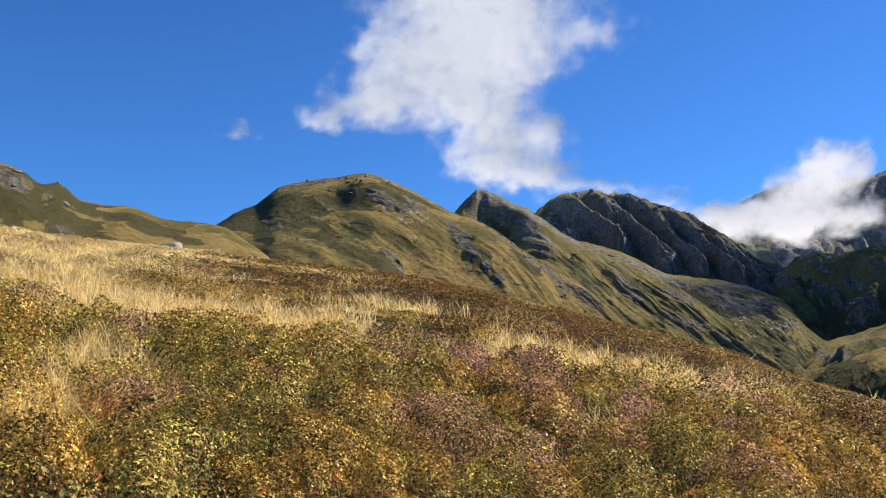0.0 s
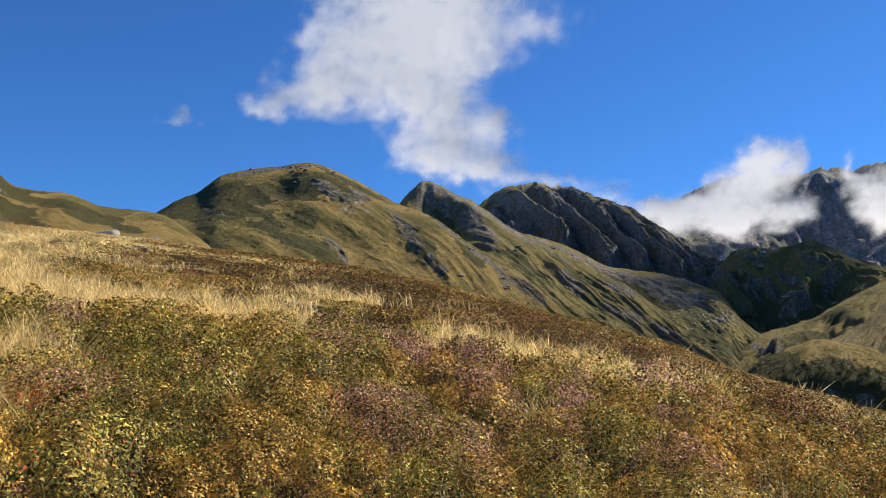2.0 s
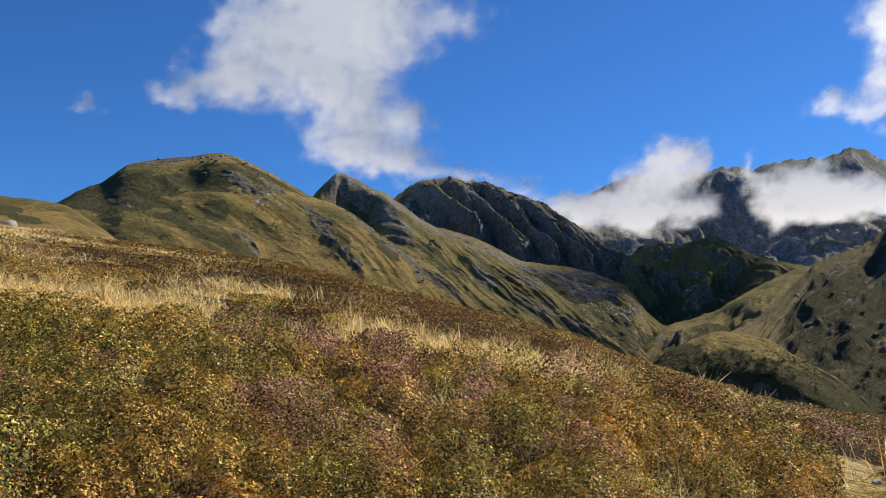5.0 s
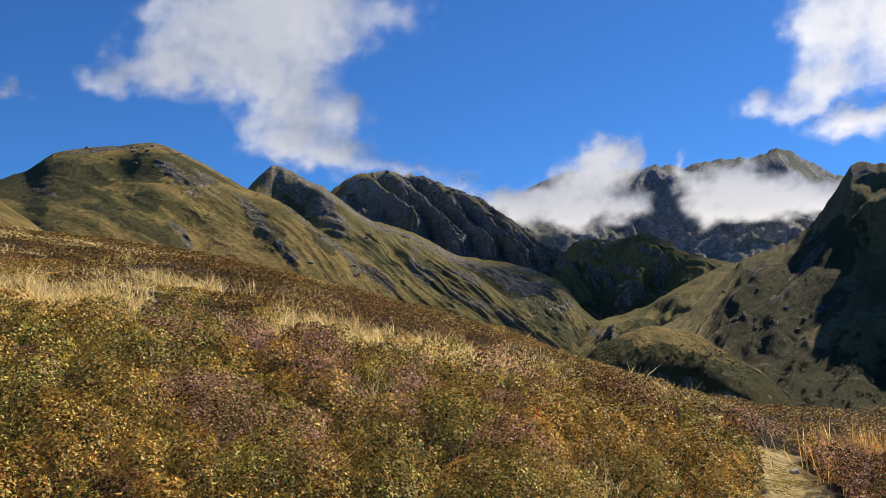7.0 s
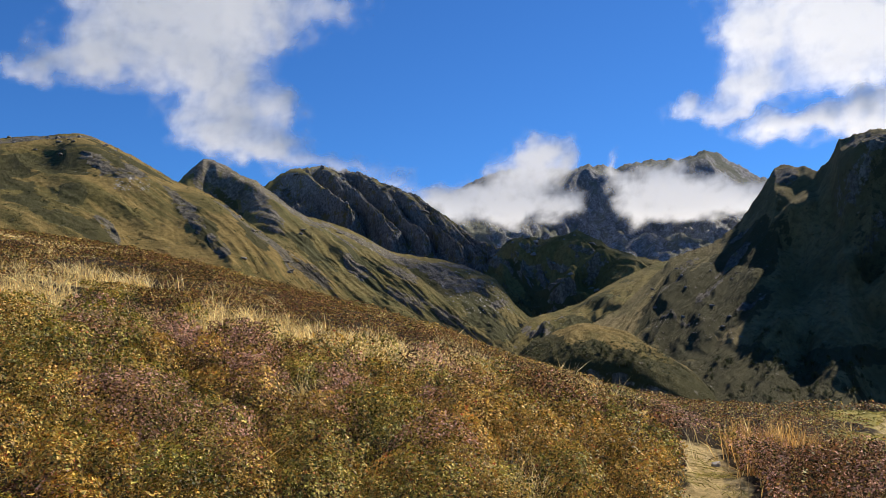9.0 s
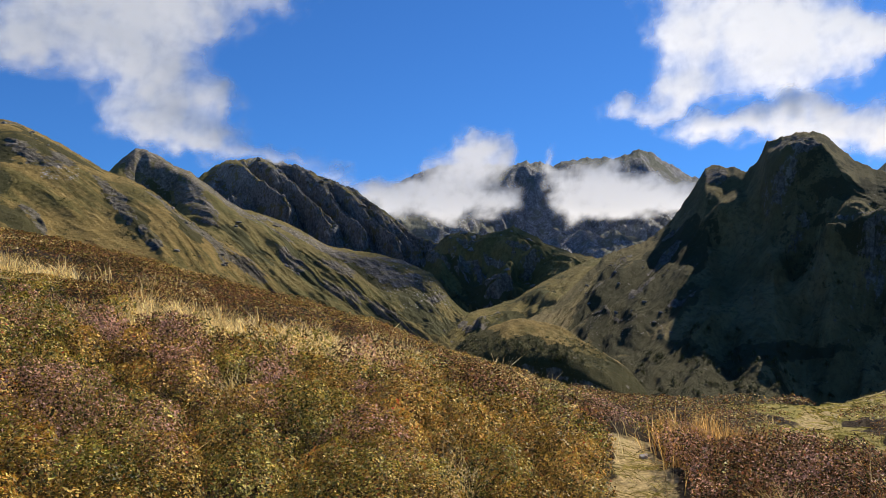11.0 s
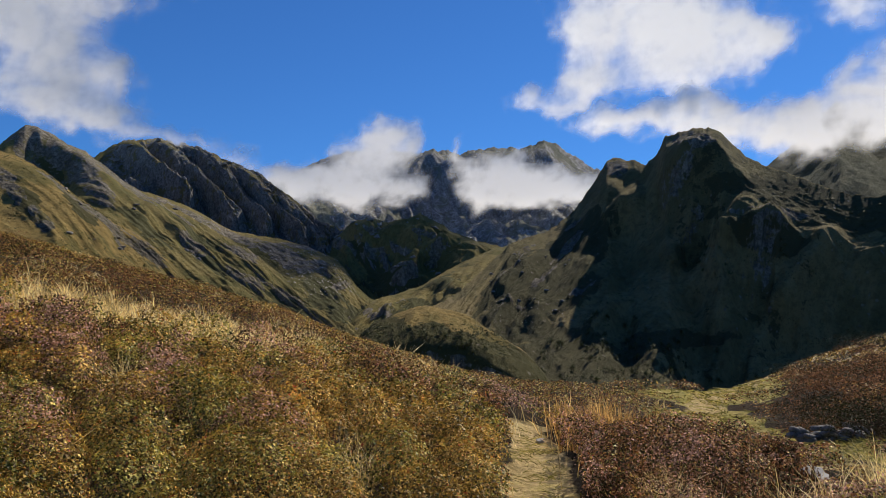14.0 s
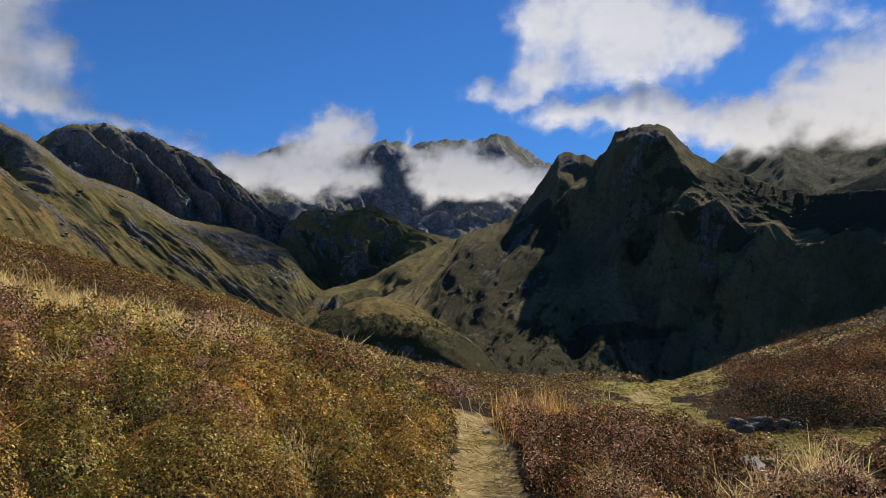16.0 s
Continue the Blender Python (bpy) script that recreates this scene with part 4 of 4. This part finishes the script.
    ob.scale = (size, size, size * rng.uniform(0.8, 1.15))


def scatter_near():
    """Bushes one by one, at least a stride of a hand apart, out to about nine metres."""
    cells, gap = {}, 0.46
    count = {k: 0 for k in range(9)}
    for _ in range(9000):
        az, r = rng.uniform(-34, 66), math.sqrt(rng.uniform(3.2 ** 2, 9.6 ** 2))
        x, y = polar(az, r)
        key = int(x // gap), int(y // gap)
        if any((x - a) ** 2 + (y - b) ** 2 < gap ** 2 for i in (-1, 0, 1) for j in (-1, 0, 1) for a, b in cells.get((key[0] + i, key[1] + j), ())):
            continue
        kind = int(growth(np.array([az]), np.array([r]))[0])
        if kind > 5 or on_path(np.array([x]), np.array([y]))[0] < 1.9 or math.hypot(x - 6.2, y - 4.7) < 0.65:
            continue
        if rng.uniform() < 0.4 and kind < 5:
            kind = int(rng.choice((0, 1, 3, 4), p=(0.45, 0.3, 0.12, 0.13))) if az < 37.5 else int(rng.choice((3, 4)))
        if count[kind] > 260:
            continue
        count[kind] += 1
        cells.setdefault(key, []).append((x, y))
        plant(kind, x, y, rng.uniform(0.75, 1.2) * (0.9 if kind > 2 else 1.0))


scatter_near()
for _ in range(26):
    plant(8, *polar(rng.normal(41.3, 1.3), rng.uniform(9.0, 11.8)), rng.uniform(1.2, 1.8))
for models in KINDS.values():
    for ob in models:
        if ob.name not in used:
            plant(next(k for k, v in KINDS.items() if ob in v), *polar(rng.uniform(-30, 30), 6.0), 0.9)
            used.add(ob.name)


def juniper(x, y, size, turn):
    """A small dark evergreen sprig standing out of the grass."""
    z = float(ground_z(np.array(math.degrees(math.atan2(x, y))), np.array(math.hypot(x, y))))
    P = dome(260, 0.10, 0.32, 0.15)
    ob = bush("juniper_shrub", "shrub", "small dark green evergreen shrub in dry grass", "evergreen shrubs on the heath",
              [("branchwork", soup("branchwork", stalks(12, 0.10, 0.30, 0.008), BLADE_FACES, TWIG), ""), ("foliage", soup("foliage", leaves(P, 0.05, 0.6, 0.35), LEAF, SCRUB), "")])
    ob.matrix_basis = pose(x, y, z, 0, 8, turn)
    ob.scale = (size, size, size)


for x, y, size in ((-0.65, 8.46, 1.0), (-0.12, 9.6, 1.05), (0.35, 9.7, 0.7), (0.9, 9.4, 0.6), (-1.5, 8.9, 0.6), (-2.3, 9.3, 0.55), (0.1, 8.9, 0.5)):
    juniper(x, y, size, 50 * x)


def carpet(name, kinds, material, n, span, make, label, category, cover=0.0):
    """Uncounted small plants of some kinds, thinning out evenly with distance."""
    az, r = rng.uniform(-34, 66, n), np.exp(rng.uniform(math.log(span[0]), math.log(span[1]), n))
    ok = np.isin(growth(az, r), kinds) & (r < bend(AZ, RIM, az) * 1.25)
    az, r = az[ok], r[ok]
    x, y = polar(az, r)
    u, v = np.radians(az) * 22, np.log(r) * 22
    clump = np.clip(0.55 + 0.7 * perlin(u, v, 81) + 0.35 * perlin(u * 2.3, v * 2.3, 83) + 0.3 * perlin(x / 2.1, y / 2.1, 82), 0.05, 1.3)
    top = clump > cover * (0.7 + 0.6 * rng.uniform(0, 1, len(r)))
    az, r, x, y, clump = az[top], r[top], x[top], y[top], clump[top]
    z = ground_z(az, r)
    me = make(np.stack([x, y, z], 1), clump, r)
    return tagged(new(name, me), label, category, kind="stuff")


def grassy(material, tall, stout=1.0):
    def make(P, clump, r):
        n = len(P)
        tip = np.stack([rng.normal(-0.04, 0.15, n), rng.normal(0, 0.15, n), tall * rng.uniform(0.6, 1.3, n) * (0.5 + 0.5 * clump) * np.clip(14 / r, 0.45, 1)], 1)
        return soup("blades", blades(P - [0, 0, 0.02], tip, 0.0011 * stout * np.maximum(r, 5)), BLADE_FACES, material)
    return make


def domes(x, y, cell, seed):
    """Rounded clumps on a jittered grid: height of the canopy from 0 to about 1, and the middle of the clump."""
    ix, iy = np.floor(x / cell), np.floor(y / cell)
    best, cx, cy, tall = np.full(x.shape, 9.0), np.zeros_like(x), np.zeros_like(x), np.zeros_like(x)
    for i in (-1, 0, 1):
        for j in (-1, 0, 1):
            ga, gb = (ix + i).astype(np.int64), (iy + j).astype(np.int64)
            px, py = (ga + 0.1 + 0.8 * lattice(ga, gb, seed)) * cell, (gb + 0.1 + 0.8 * lattice(ga, gb, seed + 1)) * cell
            size = 0.65 + 0.65 * lattice(ga, gb, seed + 2)
            d = np.hypot(x - px, y - py) / (cell * size)
            near = d < best
            best, cx, cy, tall = np.where(near, d, best), np.where(near, px, cx), np.where(near, py, cy), np.where(near, size, tall)
    return np.sqrt(np.clip(1.05 - (best / 0.85) ** 2, 0.02, 1.0)) * tall, cx, cy


def canopy(x, y):
    """Height of the leafy cover over the soil, and the middle of the clump that a place belongs to."""
    r = np.hypot(x, y)
    far = smooth(9, 14, r)
    a, ax, ay = domes(x, y, 0.36, 201)
    b, bx, by = domes(x, y, 0.85, 205)
    h = (0.36 * a * (0.5 + 0.6 * b) + 0.10 * domes(x, y, 0.13, 209)[0]) * (1 - far) + (0.17 * b + 0.08 * a) * far
    h = h * (1 - 0.5 * smooth(47, 53, np.degrees(np.arctan2(x, y))) * (1 - far))
    return h, np.where(far > 0.5, bx, ax), np.where(far > 0.5, by, ay)


def leaf_cover(n, turn=(-33, 64), span=(3.9, 95), size=1.0):
    """The closed cover of small leaves over the heath, clump by clump, as one mesh for each kind of leaf."""
    q = np.linspace(math.log(span[0]), math.log(span[1]), 400)
    weight = np.interp(np.exp(q), [3.3, 9, 18, 95], [0.9, 1.0, 0.45, 0.25])
    r = np.exp(np.interp(rng.uniform(0, 1, n), np.cumsum(weight) / weight.sum(), q))
    az = rng.uniform(*turn, n)
    ok = r < bend(AZ, RIM, np.clip(az, -90, 110)) * 1.2
    az, r = az[ok], r[ok]
    x, y = polar(az, r)
    h, cx, cy = canopy(x, y)
    kind = growth(np.degrees(np.arctan2(cx, cy)), np.hypot(cx, cy))
    dice = lattice((cx * 997).astype(np.int64), (cy * 991).astype(np.int64), 301)
    other = np.array([0, 1, 0, 3, 4, 1, 0, 1])[(lattice((cx * 997).astype(np.int64), (cy * 991).astype(np.int64), 302) * 7.99).astype(int)]
    other = np.where((az > 14) & (other == 0) & (dice < 0.3), 1, other)
    other = np.where(az > 37.5, np.where(other % 2 == 0, 4, 3), other)
    other = np.where((r < 7.5) & (az < 33) & (other == 4), 1, other)
    kind = np.where((kind < 5) & (dice < 0.42) & (r < 13), other, kind)
    bx, by = polar(53.0, 7.85)
    bare = 0.05 + 0.95 * smooth(0.13, 0.27, h / (1 - 0.5 * smooth(47, 53, az)))          # few leaves in the hollows between the clumps
    ok = (kind < 5) & (on_path(x, y) > 1.25) & (np.hypot(x - bx, y - by) > 0.45) & ((r > 11) | (rng.uniform(0, 1, len(r)) < bare))
    az, r, x, y, h, kind = az[ok], r[ok], x[ok], y[ok], h[ok], kind[ok]
    e = 0.03
    hx, hy = canopy(x + e, y)[0], canopy(x, y + e)[0]
    face = np.stack([-(hx - h) / e, -(hy - h) / e, np.ones_like(h)], 1)
    face[:, :2] = np.clip(face[:, :2], -1.6, 1.6)
    face /= np.linalg.norm(face, axis=1, keepdims=True)
    depth = rng.uniform(0, 1, len(r)) ** 2
    P = np.stack([x, y, ground_z(az, r) + h * (1 - 0.7 * depth)], 1)
    dice = rng.uniform(0, 1, len(r))
    blend = {0: [(0.70, 0), (0.88, 1), (0.91, 2), (0.94, 4), (1.0, 5)], 1: [(0.70, 1), (0.86, 0), (0.91, 2), (0.95, 4), (1.0, 5)], 2: [(0.70, 2), (0.86, 1), (0.94, 0), (1.0, 5)],
             3: [(0.56, 3), (0.74, 4), (0.79, 1), (0.83, 0), (1.0, 5)], 4: [(0.48, 4), (0.50, 2), (0.57, 1), (0.64, 3), (0.70, 0), (1.0, 5)]}
    blend[6] = [(0.48, 4), (0.64, 1), (0.80, 0), (1.0, 5)]
    kind = np.where((kind == 4) & (r > 12), 6, kind)
    # mostly dark sprigs on the right-hand slope, a plant mix that imitates its shade
    blend[7] = [(0.30, 4), (1.0, 5)]
    kind = np.where((kind == 6) & (az > 50), 7, kind)
    leaf = np.zeros(len(r), int)
    for k, shares in blend.items():
        pick = np.array([v for _, v in shares])[np.searchsorted([p for p, _ in shares], dice * 0.9999)]
        leaf = np.where(kind == k, pick, leaf)
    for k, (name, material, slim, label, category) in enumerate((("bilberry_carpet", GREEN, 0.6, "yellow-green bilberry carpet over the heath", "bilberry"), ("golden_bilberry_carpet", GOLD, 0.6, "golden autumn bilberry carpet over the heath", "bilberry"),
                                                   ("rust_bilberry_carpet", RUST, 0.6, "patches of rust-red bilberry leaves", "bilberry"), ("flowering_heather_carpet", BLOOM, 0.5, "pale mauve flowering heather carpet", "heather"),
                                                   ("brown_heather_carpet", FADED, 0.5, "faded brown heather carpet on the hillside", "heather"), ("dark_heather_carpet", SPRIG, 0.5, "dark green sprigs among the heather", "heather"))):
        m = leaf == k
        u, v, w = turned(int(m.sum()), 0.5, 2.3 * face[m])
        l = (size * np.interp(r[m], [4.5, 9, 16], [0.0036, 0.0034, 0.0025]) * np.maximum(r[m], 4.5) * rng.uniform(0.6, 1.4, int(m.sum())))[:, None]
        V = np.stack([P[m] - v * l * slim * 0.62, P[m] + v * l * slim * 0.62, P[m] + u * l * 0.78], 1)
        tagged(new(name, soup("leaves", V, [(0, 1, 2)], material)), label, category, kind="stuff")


leaf_cover(1450000, (-33, 64), (3.3, 95))
leaf_cover(40000, (-33, 64), (0.5, 3.3), 1.5)
leaf_cover(130000, (64, 327), (0.5, 16), 2.2)
carpet("straw_grass", [5], STRAW, 340000, (3.6, 95), grassy(STRAW, 0.42, 0.75), "swathes of tall dry straw-coloured grass", "grass")
carpet("short_turf", [6], BLADE, 120000, (6, 95), grassy(BLADE, 0.10, 1.4), "short yellow-green turf on the hillside", "grass")
carpet("path_grass", [7], BLADE, 90000, (3.6, 40), grassy(BLADE, 0.055, 0.7), "thin worn grass on the trodden path", "grass", 0.5)
carpet("stray_grass", [0, 1, 3, 4], STRAW, 1500, (3.6, 13), grassy(STRAW, 0.46, 0.9), "stray dry grass stalks among the bushes", "grass")


# ---- larger mounds further up and down the slope ----
def mound(material, label):
    P = dome(1200, 0.5, 0.42, 0.4)
    face = P * [4.0, 4.0, 6.0]
    face /= np.linalg.norm(face, axis=1, keepdims=True)
    return bush("heather_mound", "bush", label, "heather mounds on the slopes",
                [("branchwork", soup("branchwork", stalks(20, 0.4, 0.36, 0.012), BLADE_FACES, TWIG), ""), ("foliage", soup("foliage", leaves(P, 0.021, 0.4, 0.5, face), LEAF, material), "")])


def mounds():
    """Single heather mounds on the meadow, on the far slope and beside the path."""
    models = [mound(FADED, "brown heather mound on the mountain slope"), mound(SPRIG, "dark green heather mound on the slope"), mound(FADED, "brown heather mound on the mountain slope"), mound(GOLD, "golden bilberry mound on the slope")]
    k = 0
    for n, az, r, sizes in ((60, (-28, -12), (16, 66), (0.6, 1.2)), (70, (51.8, 63), (13.5, 33), (0.9, 1.8)), (24, (-8, 26), (13, 40), (0.7, 1.3)), (7, (44, 50), (15, 26), (0.5, 0.8))):
        for _ in range(n):
            a, d = rng.uniform(*az), math.exp(rng.uniform(math.log(r[0]), math.log(r[1])))
            x, y, z = soil(a, d)
            if d > float(bend(AZ, RIM, np.array([a]))[0]) or on_path(np.array([x]), np.array([y]))[0] < 2.5:
                continue
            m = pose(x, y, z, 0, 0, rng.uniform(0, 360))
            pick = int(rng.choice(4, p=(0.3, 0.45, 0.2, 0.05)))
            ob = models[k] if k < 4 else copy_thing(models[pick], m)
            ob.matrix_basis = m
            q = rng.uniform(*sizes)
            ob.scale = (q * rng.uniform(0.9, 1.5), q, q * rng.uniform(0.7, 1.1))
            k += 1


def soil(az, r):
    x, y = polar(az, r)
    return float(x), float(y), float(ground_z(np.array(az), np.array(r)))


mounds()


# ---- stones ----
def boulder_mesh(name, size, seed, material, flat=0.6, lumps=0.35, detail=4):
    bm = bmesh.new()
    bmesh.ops.create_icosphere(bm, subdivisions=detail, radius=1.0)
    for v in bm.verts:
        p = v.co.copy()
        cut = 1 + lumps * noise.noise(p * 1.1 + Vector((seed, 0, 0))) + 0.4 * lumps * noise.noise(p * 2.7 + Vector((0, seed, 0))) + 0.12 * lumps * noise.noise(p * 8)
        v.co = Vector((p.x * cut * size[0], p.y * cut * size[1], max(p.z * cut, -0.4) * size[2]))
        v.co.z = min(v.co.z, size[2] * flat * (1 + 0.25 * p.x))
    me = bpy.data.meshes.new(name)
    bm.to_mesh(me)
    bm.free()
    me.polygons.foreach_set("use_smooth", np.ones(len(me.polygons), bool))
    me.materials.append(material)
    return me


def stone(az, r, size, seed, label, material, turn, sink=0.1, flat=0.6, name="boulder"):
    x, y, z = soil(az, r)
    ob = tagged(new(name, boulder_mesh(name, size, seed, material, flat)), label, "rock")
    ob.matrix_basis = pose(x, y, z - sink, 6, -8, turn)
    return ob


stone(53.0, 8.1, (0.25, 0.17, 0.19), 3, "pale grey boulder half sunk in the heather", PALE_STONE, 30, 0.0, 0.95)
stone(59.5, 7.0, (0.34, 0.22, 0.07), 8, "flat pale stone slab lying beside the path", PALE_STONE, 60, 0.02, 0.5, "stone_slab")
stone(62, 8.2, (0.3, 0.2, 0.07), 9, "flat pale stone slab lying beside the path", PALE_STONE, 20, 0.02, 0.5, "stone_slab")
stone(36.2, 10.6, (0.06, 0.05, 0.04), 11, "small brown stone lying on the trodden path", PALE_STONE, 20, 0.01)
stone(-18.3, 66, (1.3, 0.9, 0.9), 14, "grey boulder lying at the edge of the meadow", PALE_STONE, 20, 0.2)
stone(-15.4, 64, (0.9, 0.7, 0.7), 15, "dark boulder lying at the edge of the meadow", GREY_STONE, 50, 0.2)


def stone_heap():
    """A tumbled low wall of grey stones on the slope."""
    x0, y0, z0 = soil(53.6, 14.2)
    top = tagged(new("stone_wall"), "low tumbled dry-stone wall of grey stones", "wall")
    top.matrix_basis = pose(x0, y0, z0, 0, 0, -50)
    shapes = [boulder_mesh("wall_stone", (0.12, 0.08, 0.07), 20 + k, GREY_STONE, 0.8, 0.35, 2) for k in range(5)]
    for k in range(34):
        u = rng.uniform(-0.55, 0.55)
        ob = new("wall_stone", shapes[k % 5])
        ob.parent = top
        wx, wy = x0 + u * math.cos(radians(-50)), y0 + u * math.sin(radians(-50))
        gz = float(ground_z(np.array(math.degrees(math.atan2(wx, wy))), np.array(math.hypot(wx, wy)))) - z0
        ob.matrix_basis = pose(u, rng.normal(0, 0.08), gz + rng.uniform(0.02, 0.22), rng.uniform(-15, 15), rng.uniform(-15, 15), rng.uniform(0, 180)) @ Matrix.Diagonal((*rng.uniform(0.7, 1.25, 3), 1))


stone_heap()


# ---- scrub, trees and stones on the mountain sides ----
def picked(name, n, az, el):
    """n places on a mountain's side within a stretch of azimuth and elevation."""
    P, A, E = SIDES[name]
    ok = np.flatnonzero((A > az[0]) & (A < az[1]) & (E > el[0]) & (E < el[1]))
    return P[rng.choice(ok, min(n, len(ok)), replace=False)]


def tree_model(height):
    """A small crooked mountain tree: trunk with limbs, and a crown of leaf clumps."""
    top = tagged(new("tree"), "small dark-leaved tree on the mountain slope", "tree", "trees on the lower slopes")
    limbs = [(np.array([0, 0, -0.4]), np.array([0.1, 0.05, 0.6 * height + 0.4]), 0.10 * height)]
    limbs += [(np.array([0.02, 0, height * q]), np.array([0.3 * height * math.cos(a), 0.3 * height * math.sin(a), 0.28 * height]), 0.04 * height) for q, a in zip((0.25, 0.33, 0.4, 0.46, 0.5), (0.3, 2.0, 3.6, 5.0, 1.1))]
    V = np.concatenate([blades(np.array([p]), np.array([t]), np.array([w])) for p, t, w in limbs for _ in range(3)])
    trunk = new("trunk", soup("trunk", V, BLADE_FACES, BARK))
    trunk.parent = top
    heads = np.stack([rng.normal(0, 0.24, 26), rng.normal(0, 0.24, 26), rng.uniform(0.22, 1.0, 26)], 1) * height
    heads[:, :2] *= (1.25 - heads[:, 2:] / height)
    Q = (heads[:, None] + rng.normal(0, 0.085 * height, (26, 16, 3))).reshape(-1, 3)
    crown = new("crown", soup("crown", leaves(Q, 0.10 * height, 0.4, 0.7), LEAF, SCRUB))
    crown.parent = top
    return top


def wood():
    models = [tree_model(1.0) for _ in range(4)]
    places = np.concatenate([picked("dark_mountain", 60, (38, 47), (-3.5, 1.0)), picked("dark_mountain", 40, (35, 43), (-4.2, -0.8)), picked("dark_mountain", 24, (44, 51), (3.5, 6)), picked("hummock", 26, (26, 32), (-3, -0.2))])
    for k, p in enumerate(places):
        m = pose(*p, 0, 0, rng.uniform(0, 360))
        ob = models[k] if k < 4 else copy_thing(models[k % 4], m)
        ob.matrix_basis = m
        h = rng.uniform(1.8, 3.8) * (0.75 if k > 99 else 1.0)
        ob.scale = (h * rng.uniform(0.8, 1.3), h * rng.uniform(0.8, 1.3), h)


wood()


def scrub(name, side, n, az, el, size, material, label, category):
    """Low bushes or stones too many to count, on a mountain's side."""
    P = picked(side, n, az, el)
    Q = (P[:, None] + rng.normal(0, size * 0.45, (len(P), 14, 3)) * [1, 1, 0.6]).reshape(-1, 3)
    return tagged(new(name, soup(name, leaves(Q, size * 0.55, 0.6, 0.8), LEAF, material)), label, category, kind="stuff")


scrub("slope_scrub", "dark_mountain", 1500, (37, 62), (-5, 9), 1.2, SCRUB, "low dark scrub over the steep mountain", "scrub")
scrub("knoll_scrub", "knoll", 250, (21, 28), (1, 7.5), 1.3, SCRUB, "low dark scrub over the valley knoll", "scrub")
scrub("hummock_scrub", "hummock", 500, (23, 33), (-4, 0.5), 0.9, SCRUB, "low dark scrub over the hummock", "scrub")
scrub("spur_scrub", "peak_spur", 420, (4, 22), (1, 8), 1.4, SCRUB, "low dark scrub over the mountain spur", "scrub")
scrub("basin_scrub", "basin_slope", 300, (14, 24), (0, 4.5), 1.3, SCRUB, "low dark scrub over the basin slope", "scrub")
scrub("hill_scrub", "rounded_hill", 500, (-16, 14), (4, 12), 1.3, SCRUB, "low juniper scrub over the rounded hill", "scrub")


def scree(name, side, n, az, el, size, label):
    """Loose stones strewn over a mountain's side."""
    P = picked(side, n, az, el)
    corner = np.array([(1, 0, 0), (0, 1, 0), (-1, 0, 0), (0, -1, 0), (0, 0, 0.8)], float)
    V = P[:, None] + corner[None] * rng.uniform(0.4, 1.0, (len(P), 5, 1)) * size * rng.lognormal(0, 0.4, (len(P), 1, 1)) - [0, 0, 0.15 * size]
    return tagged(new(name, soup(name, V, [(0, 1, 4), (1, 2, 4), (2, 3, 4), (3, 0, 4)], PALE_STONE)), label, "scree", kind="stuff")


def outcrops(side, n, az, el, size, seed):
    """Rock outcrops standing out of a mountain's turf, each a part of the mountain."""
    shapes = [boulder_mesh("outcrop", (1.5, 0.9, 0.85), seed + k, GREY_STONE, 1.8, 0.5, 3) for k in range(3)]
    for k, p in enumerate(picked(side, n, az, el)):
        ob = new("outcrop", shapes[k % 3])
        ob.parent = bpy.data.objects[side]
        q = size * rng.uniform(0.5, 1.4)
        ob.matrix_basis = pose(*p, rng.uniform(-20, 20), rng.uniform(-20, 20), rng.uniform(0, 180)) @ Matrix.Diagonal((q, q, q * rng.uniform(0.6, 1.2), 1))


outcrops("rounded_hill", 22, (-10, -2), (12.0, 13.3), 1.6, 40)
outcrops("rounded_hill", 10, (-4, 10), (5, 9.5), 1.3, 44)
outcrops("rocky_ridge", 24, (7, 20), (9, 12.3), 3.6, 48)
outcrops("peak_spur", 14, (2, 17), (4.5, 11.5), 1.8, 70)
outcrops("knoll", 26, (21.5, 29), (3, 7.5), 2.6, 52)
outcrops("dark_mountain", 16, (32, 37.5), (0, 7), 1.0, 56)
outcrops("hillside", 12, (-28.5, -24), (10.5, 12.4), 0.8, 64)


scree("basin_scree", "basin_slope", 420, (17, 23), (2.4, 5.4), 0.9, "grey stones strewn over the basin floor")
scree("foot_scree", "basin_slope", 200, (10.5, 16), (6.4, 7.6), 0.9, "pale scree below the cliffs")
scree("hill_scree", "rounded_hill", 110, (-3.2, -1), (10.2, 11.0), 0.9, "pale scree patch on the rounded hill")
scree("slope_scree", "dark_mountain", 260, (32, 37), (0.5, 2.2), 0.3, "pale stones strewn over the lower slope")
